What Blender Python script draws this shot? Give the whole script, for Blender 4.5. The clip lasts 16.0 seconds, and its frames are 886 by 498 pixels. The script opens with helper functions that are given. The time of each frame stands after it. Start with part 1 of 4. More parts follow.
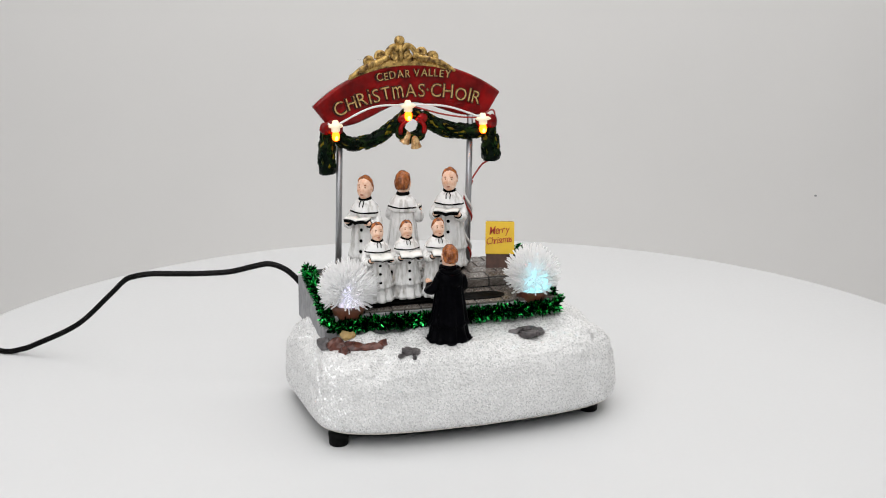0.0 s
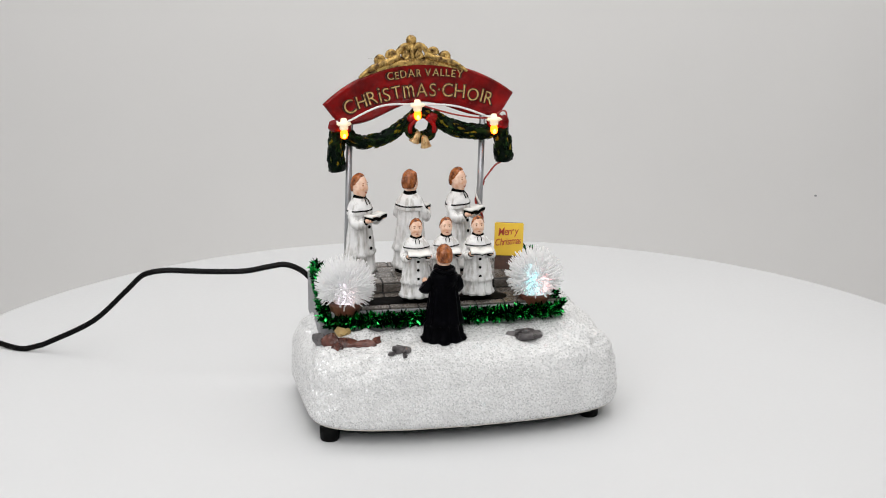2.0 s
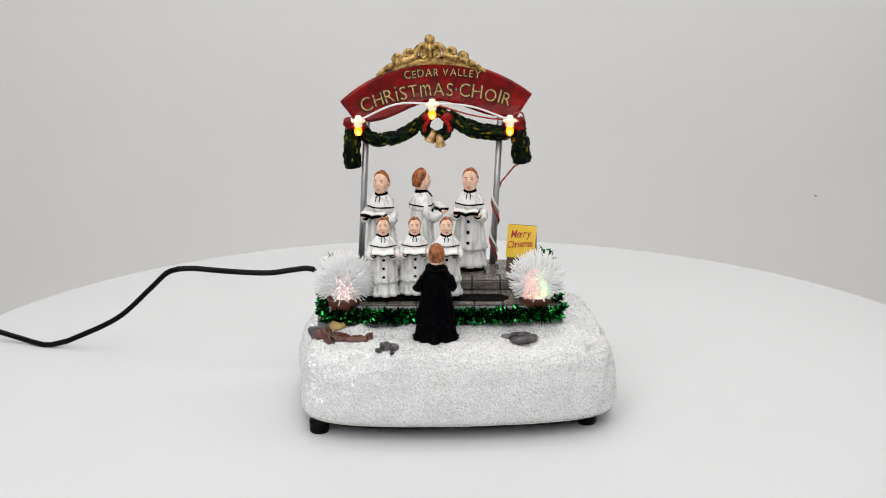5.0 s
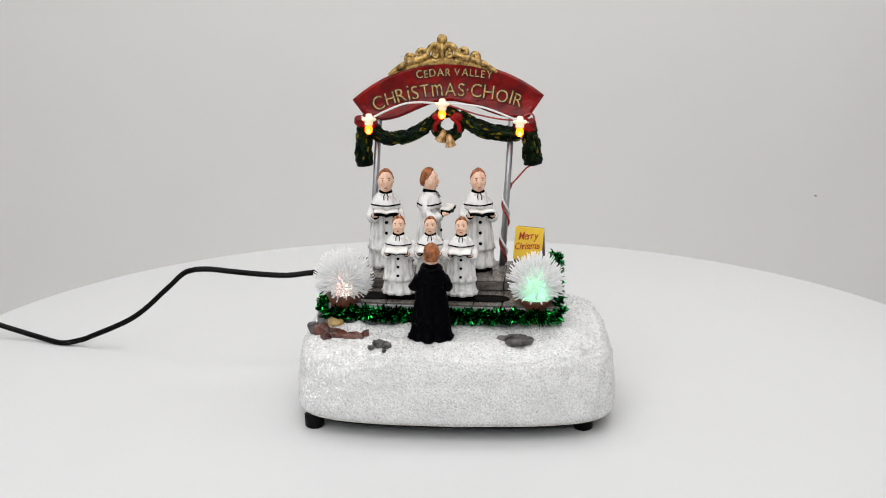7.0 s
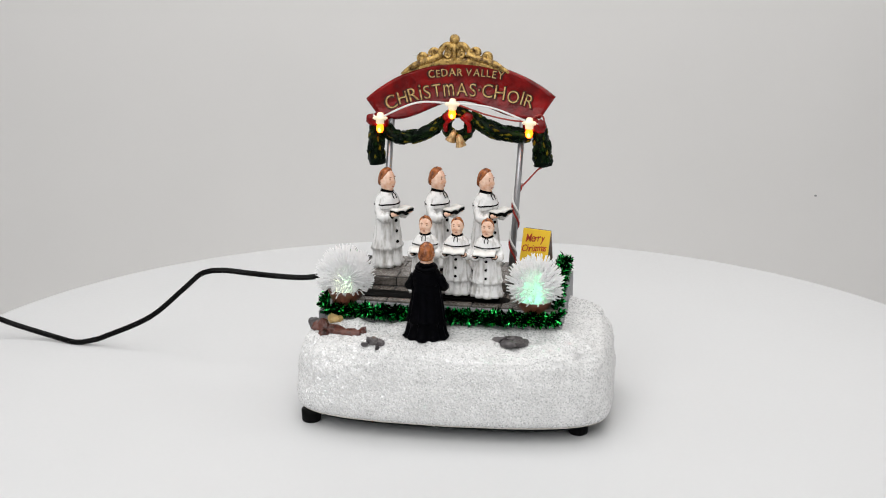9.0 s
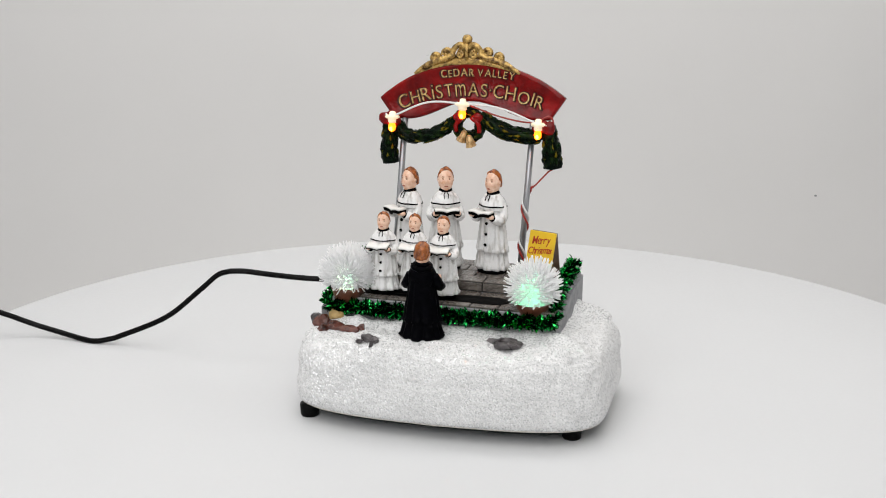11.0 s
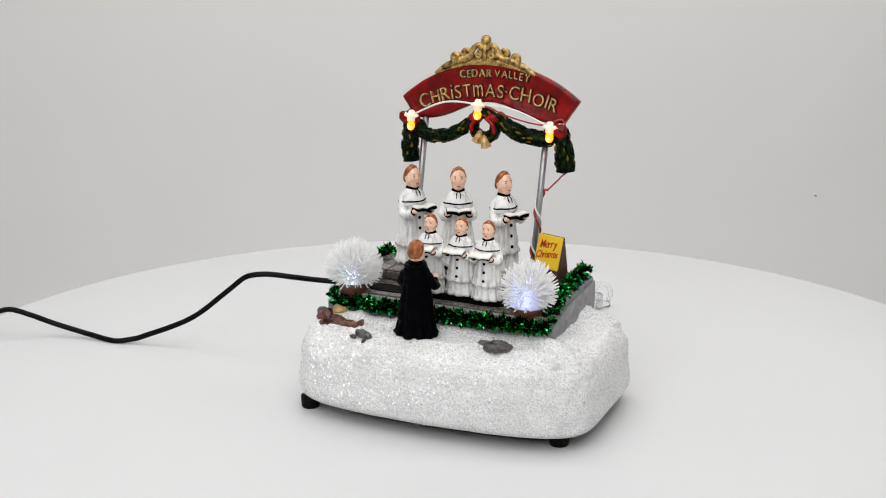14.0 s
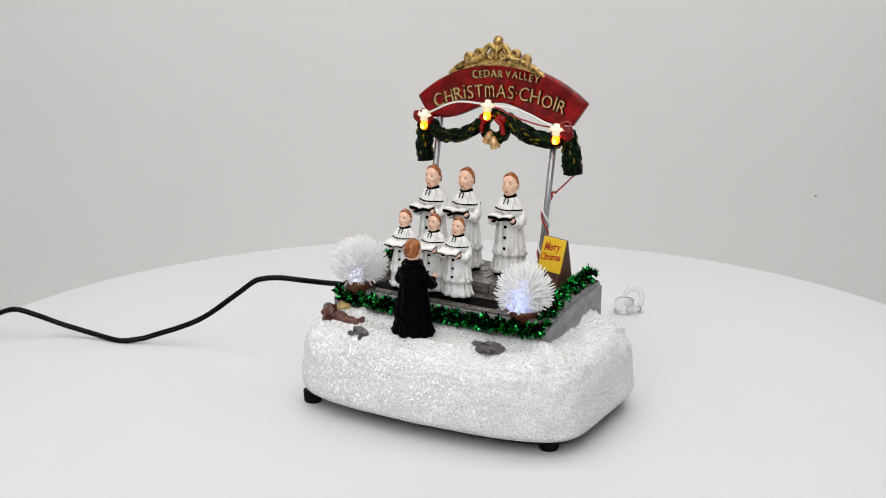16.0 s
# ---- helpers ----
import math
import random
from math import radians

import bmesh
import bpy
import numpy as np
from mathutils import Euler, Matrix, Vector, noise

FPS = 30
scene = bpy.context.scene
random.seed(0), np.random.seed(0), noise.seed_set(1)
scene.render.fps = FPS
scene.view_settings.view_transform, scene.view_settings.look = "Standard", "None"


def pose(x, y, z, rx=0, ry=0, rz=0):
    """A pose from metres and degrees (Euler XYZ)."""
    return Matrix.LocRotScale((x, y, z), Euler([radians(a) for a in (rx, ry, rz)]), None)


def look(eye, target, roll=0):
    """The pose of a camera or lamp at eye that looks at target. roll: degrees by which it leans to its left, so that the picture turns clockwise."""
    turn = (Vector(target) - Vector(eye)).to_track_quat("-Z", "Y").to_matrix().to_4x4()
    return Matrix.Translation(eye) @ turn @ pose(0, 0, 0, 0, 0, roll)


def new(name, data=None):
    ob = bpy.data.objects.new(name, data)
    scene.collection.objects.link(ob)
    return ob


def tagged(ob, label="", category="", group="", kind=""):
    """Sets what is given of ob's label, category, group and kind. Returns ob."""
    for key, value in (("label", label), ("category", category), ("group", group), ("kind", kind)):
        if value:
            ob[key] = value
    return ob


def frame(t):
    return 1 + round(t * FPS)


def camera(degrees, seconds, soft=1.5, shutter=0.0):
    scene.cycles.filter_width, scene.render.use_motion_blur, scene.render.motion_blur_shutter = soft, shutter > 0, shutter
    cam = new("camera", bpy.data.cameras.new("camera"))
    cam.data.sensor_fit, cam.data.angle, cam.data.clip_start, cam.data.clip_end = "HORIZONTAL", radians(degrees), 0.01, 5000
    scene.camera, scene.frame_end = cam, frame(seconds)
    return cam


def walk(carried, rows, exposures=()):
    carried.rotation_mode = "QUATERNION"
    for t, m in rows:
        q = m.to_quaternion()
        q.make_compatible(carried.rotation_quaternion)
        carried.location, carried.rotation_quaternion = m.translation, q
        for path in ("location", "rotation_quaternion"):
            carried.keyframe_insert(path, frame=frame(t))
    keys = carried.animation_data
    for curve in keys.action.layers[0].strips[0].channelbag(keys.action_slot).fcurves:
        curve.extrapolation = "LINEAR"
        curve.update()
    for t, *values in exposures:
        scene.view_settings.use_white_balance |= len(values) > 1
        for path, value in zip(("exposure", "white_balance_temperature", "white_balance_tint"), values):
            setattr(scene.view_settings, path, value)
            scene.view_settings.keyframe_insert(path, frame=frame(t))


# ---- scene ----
cam = camera(33.57, 16.0, soft=1.05)
EYE = Vector((0.0, -0.742, 0.2942))
AIM = EYE + Vector((math.sin(radians(-0.446)) * math.cos(radians(15.222)), math.cos(radians(-0.446)) * math.cos(radians(15.222)), -math.sin(radians(15.222))))
EXPOSURE = -0.41
walk(cam, [(0.0, look(EYE, AIM, 0.33)), (16.0, look(EYE, AIM, 0.33))], exposures=[(0.0, EXPOSURE), (16.0, EXPOSURE)])

# ---- light: two ceiling softboxes over a white product table ----
world = bpy.data.worlds.new("studio_air")
world.use_nodes = True
world.node_tree.nodes["Background"].inputs[0].default_value = (0.9, 0.95, 1.0, 1)
world.node_tree.nodes["Background"].inputs[1].default_value = 0.05
scene.world = world


def softbox(name, eye, target, sx, sy, watts, colour):
    data = bpy.data.lights.new(name, "AREA")
    data.shape, data.size, data.size_y, data.energy, data.color = "RECTANGLE", sx, sy, watts, colour
    ob = new(name, data)
    ob.matrix_world = look(eye, target)
    return tagged(ob, "white softbox studio lamp under the ceiling", "lamp")


softbox("softbox_lamp", (-0.05, -0.30, 1.62), (0, 0.0, 0), 2.2, 1.5, 18.5, (1.0, 0.99, 0.975))
softbox("softbox_lamp", (0.22, 0.62, 1.66), (0.22, 0.70, 0), 2.6, 0.5, 17, (1.0, 0.985, 0.97))
softbox("softbox_lamp", (-0.40, -1.40, 0.95), (0, 0.05, 0.05), 1.6, 1.1, 19.0, (0.98, 0.99, 1.0))


# ---- materials ----
def shader(name, colour, rough=0.5, metal=0.0, spread=0.12, scale=300.0, bump=0.15, bump_scale=None, colour2=None, coat=0.0, sharp=False, island=0.0, spec=0.5, edges=None, stretch=0.0):
    m = bpy.data.materials.new(name)
    m.use_nodes = True
    nt = m.node_tree
    b = nt.nodes["Principled BSDF"]
    tc = nt.nodes.new("ShaderNodeTexCoord")
    big = nt.nodes.new("ShaderNodeTexNoise")
    big.inputs["Scale"].default_value = scale
    big.inputs["Detail"].default_value = 6
    fine = nt.nodes.new("ShaderNodeTexNoise")
    fine.inputs["Scale"].default_value = bump_scale or scale * 5
    fine.inputs["Detail"].default_value = 4
    if stretch:
        mp = nt.nodes.new("ShaderNodeMapping")
        mp.inputs["Scale"].default_value = (1, 1, stretch)
        nt.links.new(tc.outputs["Object"], mp.inputs["Vector"])
        nt.links.new(mp.outputs[0], big.inputs["Vector"])
    else:
        nt.links.new(tc.outputs["Object"], big.inputs["Vector"])
    nt.links.new(tc.outputs["Object"], fine.inputs["Vector"])
    ramp = nt.nodes.new("ShaderNodeValToRGB")
    lo, hi = edges or ((0.52, 0.64) if sharp else (0.3, 0.7))
    ramp.color_ramp.elements[0].position, ramp.color_ramp.elements[1].position = lo, hi
    c2 = colour2 or [min(1, c * (1 + spread)) for c in colour]
    ramp.color_ramp.elements[0].color = (*[c * (1 - (0 if colour2 else spread)) for c in colour], 1)
    ramp.color_ramp.elements[1].color = (*c2, 1)
    nt.links.new(big.outputs["Fac"], ramp.inputs["Fac"])
    out = ramp.outputs["Color"]
    if island:
        geo = nt.nodes.new("ShaderNodeNewGeometry")
        info = nt.nodes.new("ShaderNodeObjectInfo")
        add = nt.nodes.new("ShaderNodeMath")
        add.operation = "ADD"
        nt.links.new(geo.outputs["Random Per Island"], add.inputs[0])
        nt.links.new(info.outputs["Random"], add.inputs[1])
        rng = nt.nodes.new("ShaderNodeMapRange")
        rng.inputs["From Max"].default_value = 2.0
        rng.inputs["To Min"].default_value, rng.inputs["To Max"].default_value = 1 - island, 1 + island
        nt.links.new(add.outputs[0], rng.inputs["Value"])
        mul = nt.nodes.new("ShaderNodeMix")
        mul.data_type, mul.blend_type = "RGBA", "MULTIPLY"
        mul.inputs[0].default_value = 1.0
        nt.links.new(out, mul.inputs[6])
        nt.links.new(rng.outputs[0], mul.inputs[7])
        out = mul.outputs[2]
    nt.links.new(out, b.inputs["Base Color"])
    rr = nt.nodes.new("ShaderNodeMapRange")
    rr.inputs["To Min"].default_value, rr.inputs["To Max"].default_value = max(0.02, rough - 0.1), min(1, rough + 0.1)
    nt.links.new(fine.outputs["Fac"], rr.inputs["Value"])
    nt.links.new(rr.outputs[0], b.inputs["Roughness"])
    b.inputs["Metallic"].default_value = metal
    b.inputs["Specular IOR Level"].default_value = spec
    b.inputs["Coat Weight"].default_value = coat
    if bump:
        bp = nt.nodes.new("ShaderNodeBump")
        bp.inputs["Strength"].default_value = bump
        bp.inputs["Distance"].default_value = 0.3 / (bump_scale or scale * 5)
        nt.links.new(fine.outputs["Fac"], bp.inputs["Height"])
        nt.links.new(bp.outputs[0], b.inputs["Normal"])
    return m


def glow(name, colour, strength):
    m = bpy.data.materials.new(name)
    m.use_nodes = True
    b = m.node_tree.nodes["Principled BSDF"]
    b.inputs["Base Color"].default_value = (*colour, 1)
    b.inputs["Emission Color"].default_value = (*colour, 1)
    b.inputs["Emission Strength"].default_value = strength
    return m


def snow_material():
    """White plaster under a coat of coarse clear glitter."""
    m = shader("glitter_snow", (0.735, 0.733, 0.728), 0.6, 0, 0.06, 120, 1.0, 500)
    nt = m.node_tree
    b = nt.nodes["Principled BSDF"]
    tc = nt.nodes.new("ShaderNodeTexCoord")
    vor = nt.nodes.new("ShaderNodeTexVoronoi")
    vor.inputs["Scale"].default_value = 1600
    nt.links.new(tc.outputs["Object"], vor.inputs["Vector"])
    sep = nt.nodes.new("ShaderNodeSeparateColor")
    nt.links.new(vor.outputs["Color"], sep.inputs[0])
    pick = nt.nodes.new("ShaderNodeMapRange")
    pick.inputs["From Min"].default_value, pick.inputs["From Max"].default_value = 0.70, 0.78
    nt.links.new(sep.outputs[0], pick.inputs["Value"])
    tint = nt.nodes.new("ShaderNodeMapRange")
    tint.inputs["To Min"].default_value, tint.inputs["To Max"].default_value = 0.82, 1.10
    nt.links.new(sep.outputs[2], tint.inputs["Value"])
    mul = nt.nodes.new("ShaderNodeMix")
    mul.data_type, mul.blend_type = "RGBA", "MULTIPLY"
    mul.inputs[0].default_value = 1.0
    nt.links.new(b.inputs["Base Color"].links[0].from_socket, mul.inputs[6])
    nt.links.new(tint.outputs[0], mul.inputs[7])
    nt.links.new(mul.outputs[2], b.inputs["Base Color"])
    # each flake tilts its own way
    sub = nt.nodes.new("ShaderNodeVectorMath")
    sub.operation = "SUBTRACT"
    sub.inputs[1].default_value = (0.5, 0.5, 0.5)
    nt.links.new(vor.outputs["Color"], sub.inputs[0])
    sc = nt.nodes.new("ShaderNodeVectorMath")
    sc.operation = "SCALE"
    sc.inputs["Scale"].default_value = 1.4
    nt.links.new(sub.outputs[0], sc.inputs[0])
    geo = nt.nodes.new("ShaderNodeNewGeometry")
    ad = nt.nodes.new("ShaderNodeVectorMath")
    nt.links.new(geo.outputs["Normal"], ad.inputs[0])
    nt.links.new(sc.outputs[0], ad.inputs[1])
    nm = nt.nodes.new("ShaderNodeVectorMath")
    nm.operation = "NORMALIZE"
    nt.links.new(ad.outputs[0], nm.inputs[0])
    gl = nt.nodes.new("ShaderNodeBsdfGlossy")
    gl.inputs["Roughness"].default_value = 0.20
    gl.inputs["Color"].default_value = (0.95, 0.95, 0.97, 1)
    nt.links.new(nm.outputs[0], gl.inputs["Normal"])
    mx = nt.nodes.new("ShaderNodeMixShader")
    wt = nt.nodes.new("ShaderNodeMath")
    wt.operation = "MULTIPLY"
    wt.inputs[1].default_value = 0.42
    nt.links.new(pick.outputs[0], wt.inputs[0])
    nt.links.new(wt.outputs[0], mx.inputs[0])
    nt.links.new(b.outputs[0], mx.inputs[1])
    nt.links.new(gl.outputs[0], mx.inputs[2])
    nt.links.new(mx.outputs[0], nt.nodes["Material Output"].inputs["Surface"])
    return m


def fibre_material():
    m = bpy.data.materials.new("fibre_plastic")
    m.use_nodes = True
    nt = m.node_tree
    b = nt.nodes["Principled BSDF"]
    b.inputs["Base Color"].default_value = (0.95, 0.95, 0.95, 1)
    b.inputs["Roughness"].default_value = 0.3
    b.inputs["Emission Color"].default_value = (0.97, 0.97, 0.98, 1)
    b.inputs["Emission Strength"].default_value = 0.20
    tr = nt.nodes.new("ShaderNodeBsdfTranslucent")
    tr.inputs["Color"].default_value = (0.97, 0.97, 0.97, 1)
    mx = nt.nodes.new("ShaderNodeMixShader")
    mx.inputs[0].default_value = 0.75
    nt.links.new(b.outputs[0], mx.inputs[1])
    nt.links.new(tr.outputs[0], mx.inputs[2])
    nt.links.new(mx.outputs[0], nt.nodes["Material Output"].inputs["Surface"])
    return m


def core_material(name, stops, strength):
    """Stand-in for the colour-changing LED: coloured windows follow one another round a drum's side."""
    m = bpy.data.materials.new(name)
    m.use_nodes = True
    nt = m.node_tree
    b = nt.nodes["Principled BSDF"]
    tc = nt.nodes.new("ShaderNodeTexCoord")
    gr = nt.nodes.new("ShaderNodeTexGradient")
    gr.gradient_type = "RADIAL"
    nt.links.new(tc.outputs["Object"], gr.inputs["Vector"])
    rp = nt.nodes.new("ShaderNodeValToRGB")
    while len(rp.color_ramp.elements) < len(stops):
        rp.color_ramp.elements.new(0.5)
    for e, (pos, c) in zip(rp.color_ramp.elements, stops):
        e.position, e.color = pos, (*c, 1)
    nt.links.new(gr.outputs["Fac"], rp.inputs["Fac"])
    nt.links.new(rp.outputs[0], b.inputs["Emission Color"])
    nt.links.new(rp.outputs[0], b.inputs["Base Color"])
    b.inputs["Emission Strength"].default_value = strength
    return m


def diffuser_material():
    """Milky shell, added unseen inside the plume, that spreads the lamp's colour."""
    m = bpy.data.materials.new("milky_diffuser")
    m.use_nodes = True
    nt = m.node_tree
    b = nt.nodes["Principled BSDF"]
    b.inputs["Base Color"].default_value = (0.9, 0.9, 0.9, 1)
    tr = nt.nodes.new("ShaderNodeBsdfTranslucent")
    tr.inputs["Color"].default_value = (0.97, 0.97, 0.97, 1)
    mx = nt.nodes.new("ShaderNodeMixShader")
    mx.inputs[0].default_value = 0.7
    nt.links.new(b.outputs[0], mx.inputs[1])
    nt.links.new(tr.outputs[0], mx.inputs[2])
    nt.links.new(mx.outputs[0], nt.nodes["Material Output"].inputs["Surface"])
    return m


def clear_material():
    m = bpy.data.materials.new("clear_plastic")
    m.use_nodes = True
    b = m.node_tree.nodes["Principled BSDF"]
    b.inputs["Base Color"].default_value = (0.97, 0.98, 0.98, 1)
    b.inputs["Transmission Weight"].default_value = 0.9
    b.inputs["Roughness"].default_value = 0.25
    b.inputs["IOR"].default_value = 1.35
    return m


def tinsel_material():
    """Crinkled green foil; dark turns and bright glints are painted strip by strip."""
    m = shader("green_foil_painted_glints", (0.003, 0.11, 0.018), 0.16, 1.0, 0.3, 300, 0.0)
    nt = m.node_tree
    b = nt.nodes["Principled BSDF"]
    geo = nt.nodes.new("ShaderNodeNewGeometry")
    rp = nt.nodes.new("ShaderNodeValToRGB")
    # strip colour stands in for reflection: dark, mid green, bright glint
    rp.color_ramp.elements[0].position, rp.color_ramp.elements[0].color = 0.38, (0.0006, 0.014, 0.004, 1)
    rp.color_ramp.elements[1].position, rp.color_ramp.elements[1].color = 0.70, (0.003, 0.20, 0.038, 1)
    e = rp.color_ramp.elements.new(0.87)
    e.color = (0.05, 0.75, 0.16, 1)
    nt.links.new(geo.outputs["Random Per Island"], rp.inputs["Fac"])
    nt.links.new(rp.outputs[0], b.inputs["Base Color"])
    return m


def leaf_material():
    """Garland leaves, brushed dark green, mid green or old gold one by one."""
    m = shader("garland_leaf_paint", (0.003, 0.02, 0.008), 0.28, 0, 0.3, 170, 0.5, 1100, spec=0.07)
    nt = m.node_tree
    geo = nt.nodes.new("ShaderNodeNewGeometry")
    rp = nt.nodes.new("ShaderNodeValToRGB")
    rp.color_ramp.elements[0].position, rp.color_ramp.elements[0].color = 0.40, (0.0006, 0.005, 0.002, 1)
    rp.color_ramp.elements[1].position, rp.color_ramp.elements[1].color = 0.84, (0.15, 0.115, 0.008, 1)
    e = rp.color_ramp.elements.new(0.72)
    e.color = (0.010, 0.034, 0.006, 1)
    nt.links.new(geo.outputs["Random Per Island"], rp.inputs["Fac"])
    nt.links.new(rp.outputs[0], nt.nodes["Principled BSDF"].inputs["Base Color"])
    return m


M = {
    "table": shader("white_laminate", (0.646, 0.650, 0.657), 0.45, 0, 0.015, 6, 0.02, 400),
    "wall": shader("backdrop_paper", (0.84, 0.83, 0.82), 0.9, 0, 0.02, 3, 0.03, 300),
    "white_wall": shader("studio_paint", (0.75, 0.75, 0.75), 0.9, 0, 0.03, 2, 0.05, 200),
    "floor": shader("studio_floor", (0.35, 0.34, 0.33), 0.6, 0, 0.1, 4, 0.05, 200),
    "snow": snow_material(),
    "black": shader("black_plastic", (0.004, 0.004, 0.004), 0.5, 0, 0.2, 200, 0.05, spec=0.06),
    "cable": shader("black_rubber_cord", (0.003, 0.003, 0.003), 0.26, 0, 0.2, 200, 0.05, spec=0.09),
    "stone": shader("painted_grey_stone", (0.27, 0.27, 0.28), 0.65, 0, 0.25, 220, 0.4, 1200),
    "paver": shader("paving_brick", (0.135, 0.118, 0.104), 0.26, 0, 0.4, 300, 0.5, 1200, island=0.3),
    "joint": shader("dark_joint", (0.008, 0.008, 0.008), 0.8, 0, 0.2, 300, 0.2),
    # stretched grey streaks: brushed wash, plus fold shade put into the colour
    "robe": shader("white_robe_paint", (0.50, 0.48, 0.45), 0.22, 0, 0.10, 420, 1.0, 350, colour2=(0.85, 0.845, 0.835), edges=(0.30, 0.50), stretch=0.22),
    "trim": shader("black_trim_paint", (0.0015, 0.0015, 0.0015), 0.5, 0, 0.2, 300, 0.1, spec=0.03),
    "skin": shader("doll_skin_paint", (0.72, 0.37, 0.22), 0.28, 0, 0.14, 300, 0.4, 700, colour2=(0.92, 0.65, 0.50), edges=(0.30, 0.62)),
    "hair": shader("brown_hair_paint", (0.10, 0.022, 0.004), 0.26, 0, 0.35, 520, 1.0, 900, colour2=(0.43, 0.13, 0.028), edges=(0.36, 0.64), stretch=0.4),
    "page": shader("book_page_paint", (0.85, 0.84, 0.80), 0.6, 0, 0.05, 300, 0.1),
    "coat": shader("black_coat_paint", (0.001, 0.001, 0.0018), 0.34, 0, 0.3, 250, 0.9, 600, spec=0.025),
    "red": shader("red_sign_paint", (0.11, 0.0006, 0.0009), 0.22, 0, 0.35, 130, 0.6, 420, colour2=(0.29, 0.0028, 0.0028), edges=(0.34, 0.66), spec=0.26),
    "gold": shader("antique_gold_paint", (0.07, 0.028, 0.006), 0.26, 0.45, 0.3, 330, 0.9, 600, colour2=(0.60, 0.385, 0.115), edges=(0.35, 0.57)),
    "letter": shader("gold_lettering", (0.26, 0.12, 0.025), 0.36, 0.2, 0.25, 600, 0.4, 900, colour2=(0.70, 0.49, 0.19), edges=(0.34, 0.56)),
    "wash": shader("dark_antique_wash", (0.035, 0.006, 0.004), 0.5, 0, 0.3, 300, 0.2, spec=0.2),
    "garland": shader("garland_paint", (0.0006, 0.004, 0.002), 0.28, 0, 0.3, 210, 0.8, 800, colour2=(0.012, 0.028, 0.005), edges=(0.50, 0.68), spec=0.07),
    "garland_leaf": leaf_material(),
    "bell": shader("bell_gold_paint", (0.30, 0.15, 0.045), 0.30, 0.3, 0.2, 300, 0.5, 700, colour2=(0.72, 0.50, 0.24), edges=(0.34, 0.58)),
    "metal": shader("brushed_steel", (0.42, 0.425, 0.44), 0.46, 1.0, 0.08, 120, 0.0),
    "tinsel": tinsel_material(),
    "pot": shader("brown_pot_paint", (0.13, 0.045, 0.025), 0.4, 0, 0.3, 300, 0.3),
    "rock_brown": shader("brown_rock_paint", (0.035, 0.010, 0.008), 0.24, 0, 0.5, 240, 0.9, 700, colour2=(0.15, 0.052, 0.036), edges=(0.36, 0.66)),
    "rock_grey": shader("grey_rock_paint", (0.030, 0.026, 0.028), 0.30, 0, 0.4, 300, 1.0, 700, colour2=(0.14, 0.125, 0.125)),
    "rock_gold": shader("ochre_rock_paint", (0.40, 0.27, 0.10), 0.5, 0, 0.3, 260, 0.5, 900),
    "card": shader("yellow_card_paint", (0.80, 0.51, 0.018), 0.42, 0, 0.06, 150, 0.1),
    "card_ink": shader("red_card_ink", (0.42, 0.035, 0.006), 0.5, 0, 0.1, 300, 0.0),
    "wood": shader("dark_brown_board", (0.075, 0.03, 0.018), 0.5, 0, 0.35, 250, 0.4),
    "wire_white": shader("white_wire_sleeve", (0.80, 0.80, 0.78), 0.4, 0, 0.03, 200, 0.0),
    "wire_red": shader("red_wire_sleeve", (0.35, 0.03, 0.02), 0.4, 0, 0.1, 200, 0.0),
    "socket": shader("milky_socket", (0.90, 0.86, 0.78), 0.3, 0, 0.03, 300, 0.05),
    # no lamp itself: bulb light in the milky plastic is put in as glow
    "glow_socket": glow("milky_socket_painted_glow", (1.0, 0.86, 0.62), 0.45),
    "bulb": glow("amber_lamp", (1.0, 0.10, 0.003), 10.0),
    "bulb_hot": glow("amber_hot_ball", (1.0, 0.26, 0.008), 90.0),
    "fibre": fibre_material(),
    "added_diffuser": diffuser_material(),
    "clear": clear_material(),
    "mouth": shader("lip_paint", (0.42, 0.12, 0.07), 0.4, 0, 0.1, 300, 0.0),
    "lip": shader("ivory_rim", (0.75, 0.72, 0.64), 0.5, 0, 0.05, 200, 0.1),
}


# ---- mesh helpers ----
def mesh_ob(name, bm, mats, parent=None, label="", smooth=True):
    me = bpy.data.meshes.new(name)
    bmesh.ops.recalc_face_normals(bm, faces=bm.faces)
    for f in bm.faces:
        f.smooth = smooth
    bm.to_mesh(me)
    bm.free()
    for m in mats if isinstance(mats, (list, tuple)) else [mats]:
        me.materials.append(m)
    ob = new(name, me)
    ob.parent = parent
    if label:
        tagged(ob, label)
    return ob


def part(name, bm, material, parent, label="", smooth=True):
    return mesh_ob(name, bm, material, parent, label, smooth)


def rings(bm, loops, mi=0, cap=True):
    """A skin over closed loops of equal length."""
    vs = [[bm.verts.new(p) for p in lp] for lp in loops]
    n = len(vs[0])
    for a, b in zip(vs, vs[1:]):
        for i in range(n):
            bm.faces.new((a[i], a[(i + 1) % n], b[(i + 1) % n], b[i])).material_index = mi
    if cap:
        for lp in (vs[0], vs[-1]):
            bm.faces.new(lp).material_index = mi
    return vs


def smooth_path(pts, steps=8):
    """A Catmull-Rom line through the points."""
    pts = [Vector(p) for p in pts]
    ext = [2 * pts[0] - pts[1]] + pts + [2 * pts[-1] - pts[-2]]
    out = []
    for i in range(1, len(ext) - 2):
        a, b, c, d = ext[i - 1:i + 3]
        for k in range(steps):
            t = k / steps
            out.append(0.5 * (2 * b + (c - a) * t + (2 * a - 5 * b + 4 * c - d) * t * t + (3 * b - a - 3 * c + d) * t ** 3))
    return out + [pts[-1]]


